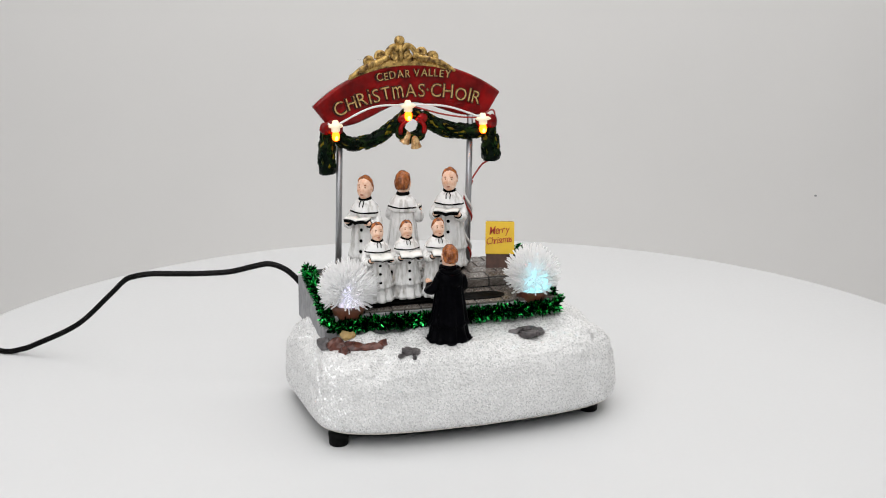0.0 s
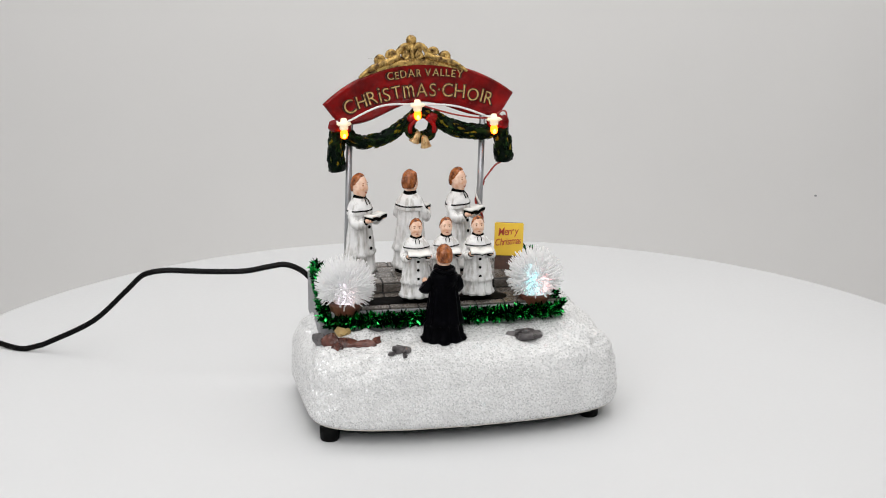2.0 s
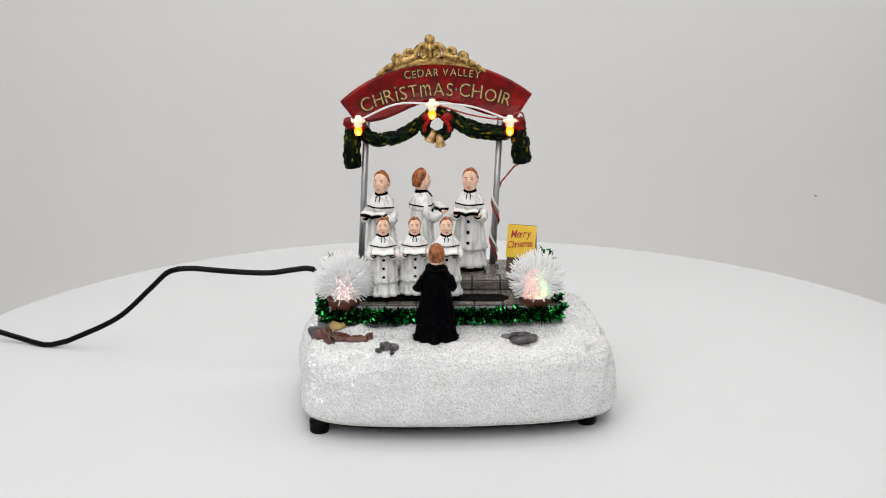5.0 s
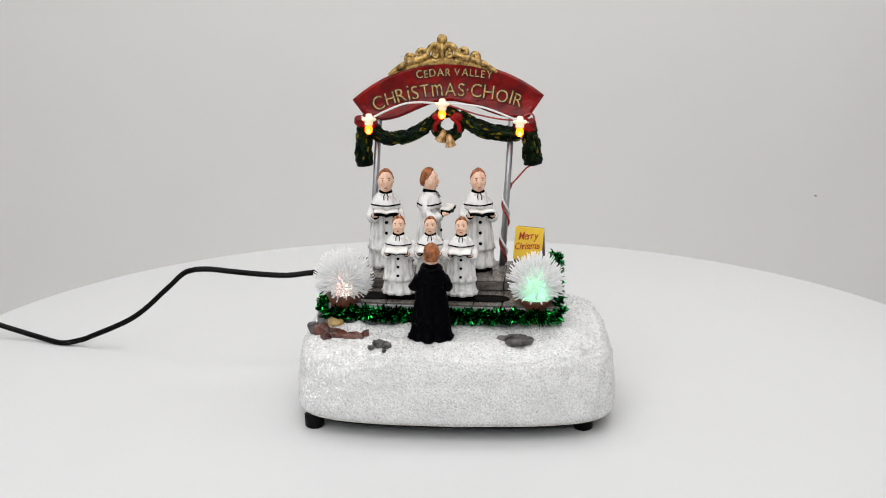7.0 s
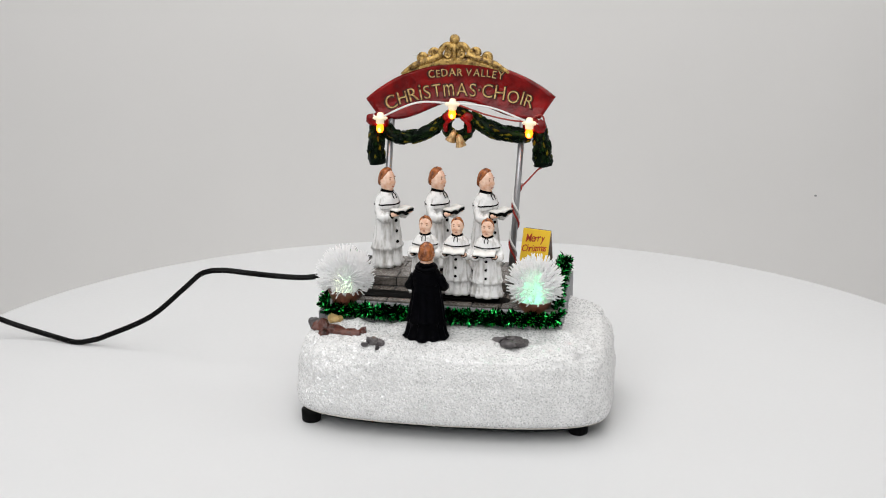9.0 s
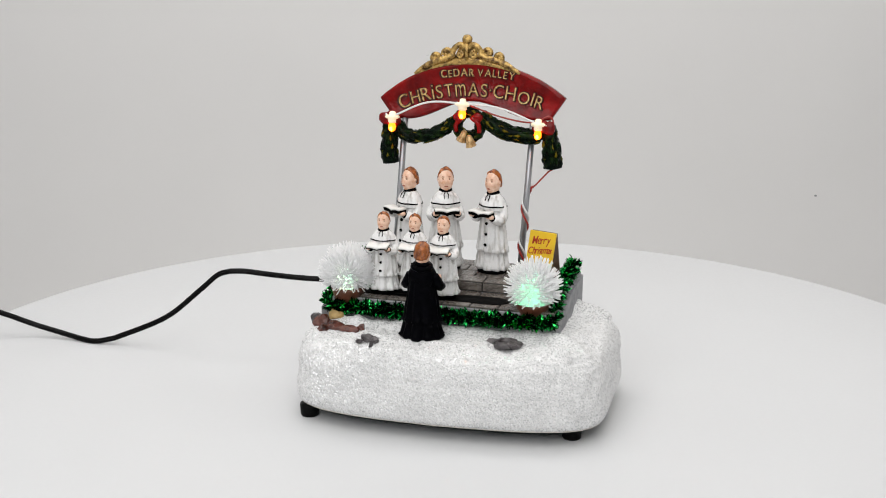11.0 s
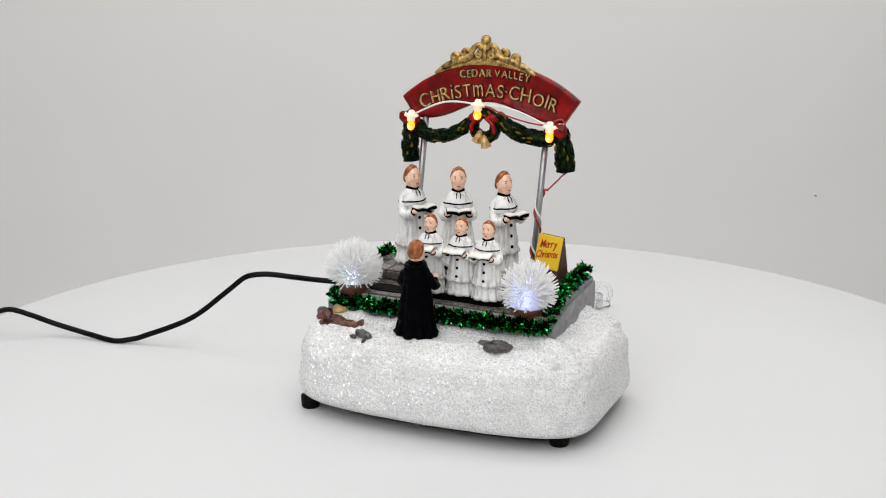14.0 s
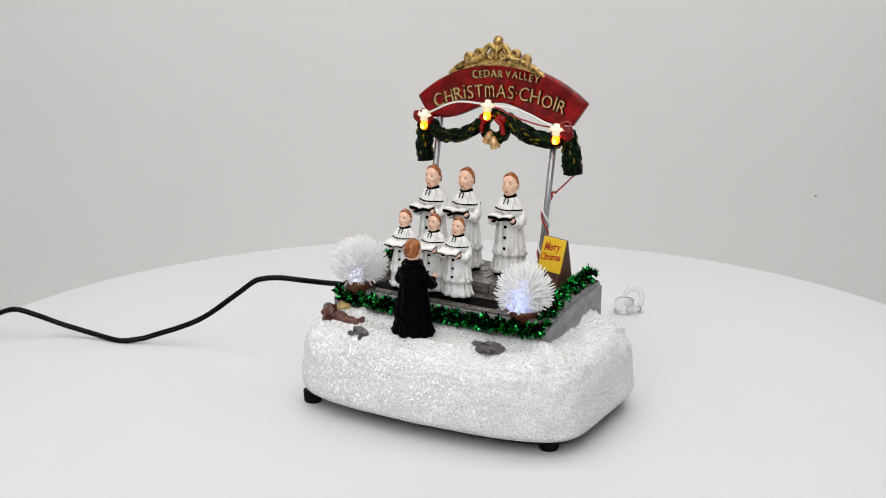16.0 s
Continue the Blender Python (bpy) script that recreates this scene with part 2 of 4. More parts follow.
def tube(bm, pts, r, n=8, mi=0, lump=0.0, flat=1.0, seed=0):
    pts = [Vector(p) for p in pts]
    side = None
    loops = []
    for i, p in enumerate(pts):
        d = (pts[min(i + 1, len(pts) - 1)] - pts[max(i - 1, 0)]).normalized()
        if side is None:
            side = d.orthogonal().normalized()
        side = (side - d * side.dot(d)).normalized()
        up = d.cross(side)
        rad = r[i] if isinstance(r, (list, tuple)) else r
        lp = []
        for k in range(n):
            a = 2 * math.pi * k / n
            q = side * math.cos(a) + up * math.sin(a) * flat
            s = rad * (1 + lump * noise.noise((p + q * rad) * 420 + Vector((seed, 0, 0))))
            lp.append(p + q * s)
        loops.append(lp)
    rings(bm, loops, mi)


def ball(bm, c, r, mi=0, n=12, lump=0.0, freq=300.0, cut=None):
    c = Vector(c)
    r = Vector((r, r, r)) if isinstance(r, (int, float)) else Vector(r)
    rows = max(5, n // 2 + 1)
    loops = []
    for i in range(rows):
        th = math.pi * (0.04 + 0.92 * i / (rows - 1))
        lp = []
        for k in range(n):
            a = 2 * math.pi * k / n
            q = Vector((math.sin(th) * math.cos(a) * r.x, math.sin(th) * math.sin(a) * r.y, math.cos(th) * r.z))
            if lump:
                q *= 1 + lump * noise.noise((c + q) * freq)
            lp.append(c + q)
        loops.append(lp)
    rings(bm, loops, mi)


def block(bm, c, s, m=None, mi=0, bevel=0.0):
    x, y, z = s[0] / 2, s[1] / 2, s[2] / 2
    b = min(bevel, x * 0.9, y * 0.9, z * 0.9)
    lv = [(-z, b), (-z + b, 0), (z - b, 0), (z, b)] if b else [(-z, 0), (z, 0)]
    loops = []
    for zz, i in lv:
        lp = [Vector((sx * (x - i), sy * (y - i), zz)) for sx, sy in ((-1, -1), (1, -1), (1, 1), (-1, 1))]
        loops.append([(Vector(c) + ((m @ p) if m else p)) for p in lp])
    rings(bm, loops, mi)


def lathe(bm, profile, c=(0, 0, 0), n=16, mi=0, sx=1.0, sy=1.0, fold=0.0, folds=7, fade=1.0):
    """Turned form; folds ripple the lower part."""
    c = Vector(c)
    top = profile[-1][1]
    bot = profile[0][1]
    loops = []
    for r, z in profile:
        lp = []
        w = max(0, 1 - (z - bot) / max(1e-6, (top - bot) * fade))
        for k in range(n):
            a = 2 * math.pi * k / n
            rr = r * (1 + fold * w * (2 * abs(math.sin(0.5 * folds * a + 0.65 * math.sin(2 * a))) ** 0.8 - 1))
            lp.append(c + Vector((rr * math.cos(a) * sx, rr * math.sin(a) * sy, z)))
        loops.append(lp)
    rings(bm, loops, mi)


# ---- the studio ----
def slab(name, c, s, mat, label, category):
    bm = bmesh.new()
    block(bm, (0, 0, 0), s)
    ob = mesh_ob(name, bm, mat, smooth=False)
    ob.location = c
    return tagged(ob, label, category, kind="structure")


slab("floor", (0, 0.0, -0.77), (3.6, 3.6, 0.04), M["floor"], "plain grey studio floor", "floor")
slab("ceiling", (0, 0.0, 1.75), (3.6, 3.6, 0.05), M["white_wall"], "white studio ceiling", "ceiling")
slab("wall_south", (0, -1.7, 0.48), (3.4, 0.1, 2.46), M["white_wall"], "plain white studio wall", "wall")
slab("wall_west", (-1.75, 0, 0.48), (0.1, 3.5, 2.46), M["white_wall"], "plain white studio wall", "wall")
slab("wall_east", (1.75, 0, 0.48), (0.1, 3.5, 2.46), M["white_wall"], "plain white studio wall", "wall")


def backdrop():
    """A sheet of grey paper, hung from above and swept forward."""
    bm = bmesh.new()
    prof = [(1.15, 1.70), (1.15, 0.9), (1.15, 0.45), (1.15, 0.1), (1.15, -0.2), (1.13, -0.40), (1.05, -0.58), (0.9, -0.70), (0.7, -0.745), (0.45, -0.748)]
    prof = [(p.x, p.y) for p in smooth_path([(a, b, 0) for a, b in prof], 4)]
    loops = []
    for i, (y, z) in enumerate(prof):
        a, b = prof[max(0, i - 1)], prof[min(len(prof) - 1, i + 1)]
        nrm = Vector((0, -(b[1] - a[1]), b[0] - a[0])).normalized() * 0.003
        loops.append([Vector((-1.6, y, z)), Vector((1.6, y, z)), Vector((1.6, y, z)) + nrm, Vector((-1.6, y, z)) + nrm])
    rings(bm, loops)
    return tagged(mesh_ob("backdrop", bm, M["wall"]), "seamless light grey paper backdrop behind the table", "backdrop", kind="structure")


backdrop()
slab("wall_north", (0, 1.7, 0.48), (3.4, 0.1, 2.46), M["white_wall"], "plain white studio wall", "wall")


TABLE_Z = 0.0034


def round_table():
    root = tagged(new("round_table"), "round white table with a smooth satin top", "table")
    root.location = (0.0077, 0.0294, TABLE_Z - 0.75)
    R = 0.3277
    bm = bmesh.new()
    lathe(bm, [(R - 0.004, -0.018), (R, -0.015), (R, -0.003), (R - 0.0008, -0.0008), (R - 0.003, 0.0), (0.15, 0.0), (0.02, 0.0)], (0, 0, 0.75), n=160)
    part("tabletop", bm, M["table"], root)
    bm = bmesh.new()
    lathe(bm, [(0.03, 0.02), (0.03, 0.732)], n=24)
    part("column", bm, M["metal"], root, "steel column")
    bm = bmesh.new()
    lathe(bm, [(0.2, 0.0), (0.2, 0.012), (0.19, 0.02), (0.03, 0.024)], n=48)
    part("foot_plate", bm, M["metal"], root, "round steel foot plate")
    return root


round_table()
bm = bmesh.new()
ball(bm, (0, 0, 0), (0.0018, 0.0006, 0.0014), 0, 8)
mark = mesh_ob("backdrop_mark", bm, M["stone"])
mark.location = (0.4756, 1.1470, -0.1431)
tagged(mark, "tiny grey fleck on the grey paper backdrop", "fleck", kind="structure")

# ---- the lit choir ornament; its own space turns about the table's middle ----
toy = tagged(new("christmas_ornament"), "lit Christmas choir ornament with snowy base, red sign and figurines", "ornament")


def plan(a, grow):
    """Outline of the base: rounded corners, bowed front."""
    cx, sn = math.cos(a), math.sin(a)
    e = 0.31 if sn < 0 else 0.26
    x = math.copysign(abs(cx) ** e, cx) * (0.0825 + grow)
    y = math.copysign(abs(sn) ** e, sn)
    y = 0.0135 + y * (0.0485 + grow)
    if y < 0.0135:
        y -= 0.0105 * max(0, 1 - (x / 0.085) ** 2) * ((0.0135 - y) / 0.0485)
    return x + 0.002, y - 0.001


def snow_base():
    bm = bmesh.new()
    n = 300
    prof = [(0.0112, -0.0030), (0.0116, -0.0008), (0.0135, 0.0004), (0.017, 0.0010), (0.022, 0.0010), (0.028, 0.0006), (0.034, 0.0000), (0.039, -0.0012), (0.0430, -0.0030),
            (0.0464, -0.0056), (0.0486, -0.0090), (0.0498, -0.0135), (0.0503, -0.020), (0.0504, -0.028), (0.0506, -0.034), (0.0508, -0.040), (0.0508, -0.046)]
    prof = [(p.x, p.y) for p in smooth_path([(z, g, 0) for z, g in prof], 5)]
    loops = []
    for z, g in prof:
        lp = []
        for k in range(n):
            x, y = plan(2 * math.pi * k / n, g)
            p = Vector((x, y, z))
            w = min(1, max(0, (z - 0.012) / 0.02))
            d = 0.0018 * w * noise.noise(p * 55) + 0.0010 * w * noise.noise(p * 150) + 0.0005 * w * noise.noise(p * 420)
            o = Vector((x - 0.002, y - 0.013, 0)).normalized()
            p += o * d * 1.2
            if z > 0.045:
                p.z += d * 1.3
            lp.append(p)
        loops.append(lp)
    rings(bm, loops)
    # the drift rises against the back of the stage
    for v in bm.verts:
        if v.co.z > 0.044:
            v.co.z += (0.0085 if v.co.x > 0 else 0.0085 - 0.0035 * min(1, -v.co.x / 0.04)) * max(0, 1 - abs((v.co.x - 0.002) / 0.080) ** 6) * max(0, min(1, (v.co.y - 0.012) / 0.04)) * min(1, (v.co.z - 0.044) / 0.006)
    # and is pressed up in lumps against its front
    for v in bm.verts:
        if v.co.z > 0.044 and abs(v.co.x) < 0.072 and v.co.y < 0.004:
            v.co.z += (0.0036 + 0.0014 * noise.noise(v.co * 140)) * math.exp(-((v.co.y + 0.0115) / 0.0050) ** 2) * min(1, (0.072 - abs(v.co.x)) / 0.012)
    ob = part("snow_base", bm, M["snow"], toy, "rounded base covered in white glitter snow")
    ob.matrix_local = pose(0, 0, 0, 0, 0, 3)
    bm = bmesh.new()
    rings(bm, [[Vector((*plan(2 * math.pi * k / 120, g), z)) for k in range(120)] for z, g in ((0.0074, -0.0085), (0.0078, -0.0058), (0.0108, -0.0036))])
    part("bottom_plate", bm, M["black"], ob, "black plastic bottom plate")
    bm = bmesh.new()
    rings(bm, [[Vector((*plan(2 * math.pi * k / 120, g), z)) for k in range(120)] for z, g in ((0.0107, -0.0040), (0.0105, -0.0018), (0.0111, -0.0010), (0.0116, -0.0024))])
    part("rim", bm, M["lip"], ob, "ivory plaster rim")
    for x, y in ((-0.0715, -0.0280), (0.0685, -0.0250), (-0.069, 0.052), (0.071, 0.052)):
        bm = bmesh.new()
        lathe(bm, [(0.0044, TABLE_Z), (0.0049, TABLE_Z + 0.0007), (0.0051, 0.0075), (0.0052, 0.0100)], (x, y, 0), n=20)
        part("rubber_foot", bm, M["black"], ob, "round black rubber foot")
    return ob


snow_base()

# stage: two stone treads
LOW, HIGH = 0.0642, 0.0697
SX0, SX1, SY0, SYM, SY1 = -0.0655, 0.0560, -0.0075, 0.0195, 0.0605


def stage():
    bm = bmesh.new()
    block(bm, ((SX0 + SX1) / 2, (SY0 + SYM) / 2 + 0.002, 0.0536), (SX1 - SX0, SYM - SY0 + 0.004, 0.0196), bevel=0.0008)
    block(bm, ((SX0 + SX1) / 2, (SYM + SY1) / 2, 0.0564), (SX1 - SX0, SY1 - SYM, 0.0252), bevel=0.0008)
    # sloping cheeks at the ends
    cheek = [(SY1, 0.044), (SY1, 0.0668), (0.0400, 0.0656), (0.0190, 0.0630), (0.0040, 0.0592), (SY0 - 0.0010, 0.0562), (SY0 - 0.0010, 0.044)]
    for x0, x1 in ((-0.0715, SX0 + 0.0006), (SX1 - 0.0006, SX1 + 0.0012)):
        rings(bm, [[Vector((x, y, z)) for y, z in cheek] for x in (x0, x1)])
    ob = part("stage", bm, M["stone"], toy, "grey painted stone stage with two steps", smooth=False)
    # dark bed under the paving
    bm = bmesh.new()
    block(bm, ((SX0 + SX1) / 2, (SY0 + SYM) / 2, LOW - 0.0007), (SX1 - SX0 - 0.001, SYM - SY0 - 0.0012, 0.0006))
    block(bm, ((SX0 + SX1) / 2, (SYM + SY1) / 2, HIGH - 0.0007), (SX1 - SX0 - 0.001, SY1 - SYM - 0.0012, 0.0006))
    block(bm, ((SX0 + SX1) / 2, SYM - 0.0003, (LOW + HIGH) / 2), (SX1 - SX0 - 0.001, 0.0006, HIGH - LOW - 0.0006))
    part("joint_bed", bm, M["joint"], ob, "dark joints between the pavers", smooth=False)
    return ob


stage_ob = stage()


def slide_slot():
    bm = bmesh.new()
    loops = []
    for z, g in ((LOW - 0.0002, 0.0), (LOW + 0.0005, 0.0), (LOW + 0.0006, -0.0004)):
        lp = []
        for k in range(48):
            a = 2 * math.pi * k / 48
            cx = -0.0115 + math.copysign(0.0325, math.cos(a)) * min(1, abs(math.cos(a)) * 8)
            lp.append(Vector((cx + (0.0085 + g) * math.cos(a), 0.004 + (0.0062 + g) * math.sin(a), z)))
        loops.append(lp)
    rings(bm, loops)
    return part("slide_slot", bm, M["trim"], stage_ob, "black slot in the lower step")


slide_slot()


# ---- figurines ----
FIG = [M["robe"], M["trim"], M["skin"], M["hair"], M["page"], M["coat"], M["mouth"]]


def figure_mesh(robe=0, book="flat", seed=1, head=1.0):
    """One plain painted figurine, 58 mm high, facing -y."""
    bm = bmesh.new()
    lathe(bm, [(0.0086, 0.0), (0.0086, 0.0022)], n=28, mi=1, sy=0.85)
    # skirt with a lace edge, surplice hem above it, body
    lathe(bm, [(0.0078, 0.0018), (0.0094, 0.0021), (0.0096, 0.0040), (0.0088, 0.0052), (0.0084, 0.0090), (0.0082, 0.0118), (0.0091, 0.0122), (0.0092, 0.0136), (0.0086, 0.0146), (0.0082, 0.019), (0.0074, 0.026), (0.0067, 0.032),
               (0.0064, 0.037), (0.0058, 0.041), (0.0030, 0.0440)], n=64, mi=robe, sy=0.80, fold=0.13, folds=11, fade=1.0)
    if robe == 0:
        # cape with its dark band
        cape = [(0.0078, 0.0356), (0.0081, 0.0361), (0.0078, 0.0388), (0.0068, 0.0414), (0.0050, 0.0436), (0.0033, 0.0452)]
        lathe(bm, cape, n=40, mi=robe, sy=0.80, fold=0.06, folds=6)
        lathe(bm, [(0.00798, 0.0376), (0.00818, 0.0377), (0.00810, 0.0384), (0.00785, 0.0385)], n=40, mi=1, sy=0.80, fold=0.05, folds=6)
    else:
        # shoulders and a rolled hood
        lathe(bm, [(0.0064, 0.0330), (0.0070, 0.0375), (0.0066, 0.0405), (0.0052, 0.0430), (0.0032, 0.0446)], n=28, mi=robe, sy=0.78, fold=0.06, folds=5)
        tube(bm, [(0.0042 * math.cos(a), 0.0006 + 0.0038 * math.sin(a), 0.0436 - 0.0010 * math.sin(a)) for a in [2 * math.pi * k / 18 for k in range(19)]], 0.0014, 8, robe, 0.4)
    # collar and ribbon
    lathe(bm, [(0.0037, 0.0440), (0.0038, 0.0447), (0.0034, 0.0458), (0.0028, 0.0466)], n=20, mi=1 if robe == 0 else robe, sy=0.95)
    if robe == 0:
        for s in (-1, 1):
            tube(bm, [(s * 0.0003, -0.0036, 0.0448), (s * 0.0012, -0.0050, 0.0432), (s * 0.0010, -0.0061, 0.0412)], 0.00028, 5, 1)
    # head with brow, sockets, nose and chin modelled in
    lathe(bm, [(0.0025, 0.042), (0.0023, 0.0470)], n=12, mi=2)
    first = len(bm.verts)
    ball(bm, (0, -0.0004, 0.0504), (0.0042, 0.0044, 0.0067), 2, 36)
    bm.verts.ensure_lookup_table()

    def bump(x, z, cx, cz, rx, rz):
        return math.exp(-((x - cx) / rx) ** 2 - ((z - cz) / rz) ** 2)

    def relief(x, z):
        x = abs(x)
        return (-0.00075 * bump(x, z, 0.0016, 0.0519, 0.0009, 0.0008) + 0.0009 * bump(x, z, 0, 0.0499, 0.0006, 0.0010) + 0.0005 * bump(x, z, 0, 0.0511, 0.0005, 0.0012)
                + 0.0003 * bump(x, z, 0.0020, 0.0494, 0.0012, 0.0012) + 0.0004 * bump(x, z, 0, 0.0459, 0.0012, 0.0009) - 0.0003 * bump(x, z, 0, 0.0470, 0.0013, 0.0005))

    for v in bm.verts[first:]:
        x, z = v.co.x, v.co.z
        jaw = 1 - 0.13 * max(0, (0.0500 - z) / 0.0063) ** 1.5
        if v.co.y < 0:
            v.co.y -= relief(x, z) * min(1, -v.co.y / 0.002)
        v.co.x *= jaw

    def face(x, z):
        return -0.0004 - 0.0044 * math.sqrt(max(0, 1 - (x / 0.0042) ** 2 - ((z - 0.0504) / 0.0067) ** 2)) - relief(x, z)

    for s in (-1, 1):
        ball(bm, (s * 0.0040, 0.0004, 0.0506), (0.0006, 0.0009, 0.0013), 2, 8)
        ball(bm, (s * 0.0016, face(0.0016, 0.0518) - 0.0001, 0.0518), (0.00062, 0.00032, 0.00040), 3, 8)
        ball(bm, (s * 0.0017, face(0.0017, 0.0530) - 0.0001, 0.0530), (0.00088, 0.00032, 0.00025), 3, 8)
    ball(bm, (0, face(0, 0.0477) - 0.0001, 0.0477), (0.00110, 0.00040, 0.00038), 6, 8)
    # hair: a combed cap with a side parting, its edge high on the brow and low at the nape
    first = len(bm.verts)
    ball(bm, (0, 0.0002, 0.0508), (0.00455, 0.0049, 0.0069), 3, 40)
    bm.verts.ensure_lookup_table()
    for v in bm.verts[first:]:
        p = v.co - Vector((0, 0.0002, 0.0508))
        back = p.y / 0.0049
        edge = 0.0042 - 0.0080 * max(-0.08, min(1, back + 0.44)) + 0.0005 * noise.noise(Vector((p.x * 700, p.y * 500, seed)))
        edge += 0.0008 * p.x / 0.0046 if back < 0 else 0
        k = max(0, min(1, (p.z - edge) / 0.0011))
        v.co += p * ((k - 1) * 0.17 + k * 0.03 + k * 0.07 * noise.noise(Vector((p.x * 900, p.y * 250, p.z * 250 + seed))))
    # sleeves with wide cuffs, and the held-out fists
    for s in (-1, 1):
        tube(bm, smooth_path([(s * 0.0060, 0.0005, 0.0390), (s * 0.0076, -0.0008, 0.0335), (s * 0.0078, -0.0045, 0.0308), (s * 0.0058, -0.0078, 0.0324)], 4),
             [0.0020, 0.0021, 0.0022, 0.0024, 0.0025, 0.0026, 0.0027, 0.0027, 0.0027, 0.0027, 0.0027, 0.0028, 0.0027], 14, robe, 0.22, seed=seed)
        if robe == 0:
            ball(bm, (s * 0.0059, -0.0088, 0.0328), (0.0022, 0.0010, 0.0020), 1, 12)
        ball(bm, (s * 0.0062, -0.0102, 0.0336), (0.0016, 0.0020, 0.0014), 2, 10)
        ball(bm, (s * 0.0058, -0.0122, 0.0338), (0.0014, 0.0014, 0.0010), 2, 8)
    if book:
        # open book: dark cover, two waves of pages
        layers = ((-0.0138, -0.0082, 0.0339, 0.0005, 1, 0.0068), (-0.0136, -0.0080, 0.0345, 0.0012, 4, 0.0066))
        slope = 0.0010
        if book == "tilted":
            layers, slope = ((-0.0136, -0.0082, 0.0331, 0.0017, 1, 0.0068), (-0.0134, -0.0080, 0.0348, 0.0008, 4, 0.0066)), 0.0001
        for y0, y1, z0, th, mi, wide in layers:
            loops = []
            for k in range(17):
                u = -1 + k / 8
                z = z0 + 0.0021 * abs(u) ** 0.7 - 0.0012 * u * u
                lp = [Vector((u * wide, y0, z - slope)), Vector((u * wide, y1, z + slope)), Vector((u * wide, y1, z + th + slope)), Vector((u * wide, y0, z + th - slope))]
                loops.append(lp)
            rings(bm, loops, mi)
    if robe == 0:
        for z in (0.0285, 0.0225, 0.0165):
            rad = 0.0072 + (0.0285 - z) * 0.11
            ball(bm, (0.0003, -rad * 0.82 - 0.0004, z), (0.00095, 0.0007, 0.00095), 1, 10)
    for v in bm.verts:
        if v.co.z > 0.0468:
            v.co.x, v.co.y = v.co.x * head * 1.0, v.co.y * head
        elif v.co.z < 0.034 and v.co.z > 0.0023:
            if robe and v.co.z < 0.014:
                flare = 1 + 0.12 * (1 - v.co.z / 0.014)
                v.co.x, v.co.y = v.co.x * flare, v.co.y * flare
            a = math.atan2(v.co.y, v.co.x)
            k = 1 + 0.05 * noise.noise(Vector((math.cos(a) * 2.5, math.sin(a) * 2.5, v.co.z * 220 + seed)))
            lace = 0.05 if v.co.z < 0.0050 or 0.0115 < v.co.z < 0.0140 else 0.015
            k += lace * noise.noise(Vector((math.cos(a) * 12, math.sin(a) * 12, v.co.z * 500 + seed)))
            if lace > 0.02:
                k += 0.035 * math.sin(19 * a + 3 * noise.noise(Vector((math.cos(a), math.sin(a), seed))))
            v.co.x, v.co.y = v.co.x * k, v.co.y * k
    me_ob = mesh_ob("figurine", bm, FIG, toy)
    return me_ob


SINGER = "painted choirboy figurine in white robe holding an open book"
back_left = figure_mesh(book="tilted", seed=3)
back_left.data.transform(Matrix.Diagonal((1, 1, 0.985, 1)))
back_left.name = "choir_figurine"
tagged(back_left, SINGER + ", on the upper step")
BACK = {}
BACK["l"] = back_left
for key in "mr":
    ob = new("choir_figurine", back_left.data)
    ob.parent = toy
    BACK[key] = tagged(ob, SINGER + ", on the upper step")

# sliding carriage with the front row
bm = bmesh.new()
rings(bm, [[Vector((math.copysign(0.0165, math.cos(a)) * min(1, abs(math.cos(a)) * 6) + 0.0068 * math.cos(a), 0.0042 * math.sin(a), z)) for a in [2 * math.pi * k / 40 for k in range(40)]] for z in (0.0, 0.0010)])
carriage = part("slide_plate", bm, M["trim"], toy, "black sliding plate under the front row")
front_first = figure_mesh(seed=7, head=0.90)
front_mesh = front_first.data
bpy.data.objects.remove(front_first)
for x, y, s in ((-0.0165, -0.0005, 1.0), (0.0, 0.0025, 0.985), (0.0165, 0.0, 1.0)):
    ob = new("choir_figurine", front_mesh)
    ob.parent = carriage
    ob.matrix_local = pose(x, y, 0.0008) @ Matrix.Diagonal((0.86 * s, 0.86 * s, 0.752 * s, 1))
    tagged(ob, "small painted choirboy figurine in white robe with songbook")

leader = figure_mesh(robe=5, book="", seed=9, head=0.90)
leader.name = "conductor_figurine"
leader.matrix_local = pose(-0.0098, -0.0243, 0.0490, 0, 0, 186) @ Matrix.Diagonal((1.06, 1.12, 0.918, 1))
tagged(leader, "painted conductor figurine in long black robe, brown hair, facing the choir")


# ---- posts, sign, garland ----
def lean(x, z, y0):
    return Vector((x + 0.045 * (z - 0.137), y0 + 0.10 * (z - 0.137), z))


for x, y in ((-0.0473, 0.0600), (0.0264, 0.0585)):
    bm = bmesh.new()
    tube(bm, [lean(x, HIGH - 0.0005, y), lean(x, 0.11, y), lean(x, 0.152, y)], 0.00175, 16)
    part("post", bm, M["metal"], toy, "thin steel post")


def arc_z(u, half, rise):
    R = (half * half + rise * rise) / (2 * rise)
    return math.sqrt(max(0, R * R - u * u)) - (R - rise)


SIGN = pose(-0.0085, 0.0625, 0.1620, -6, -2.4, 0)


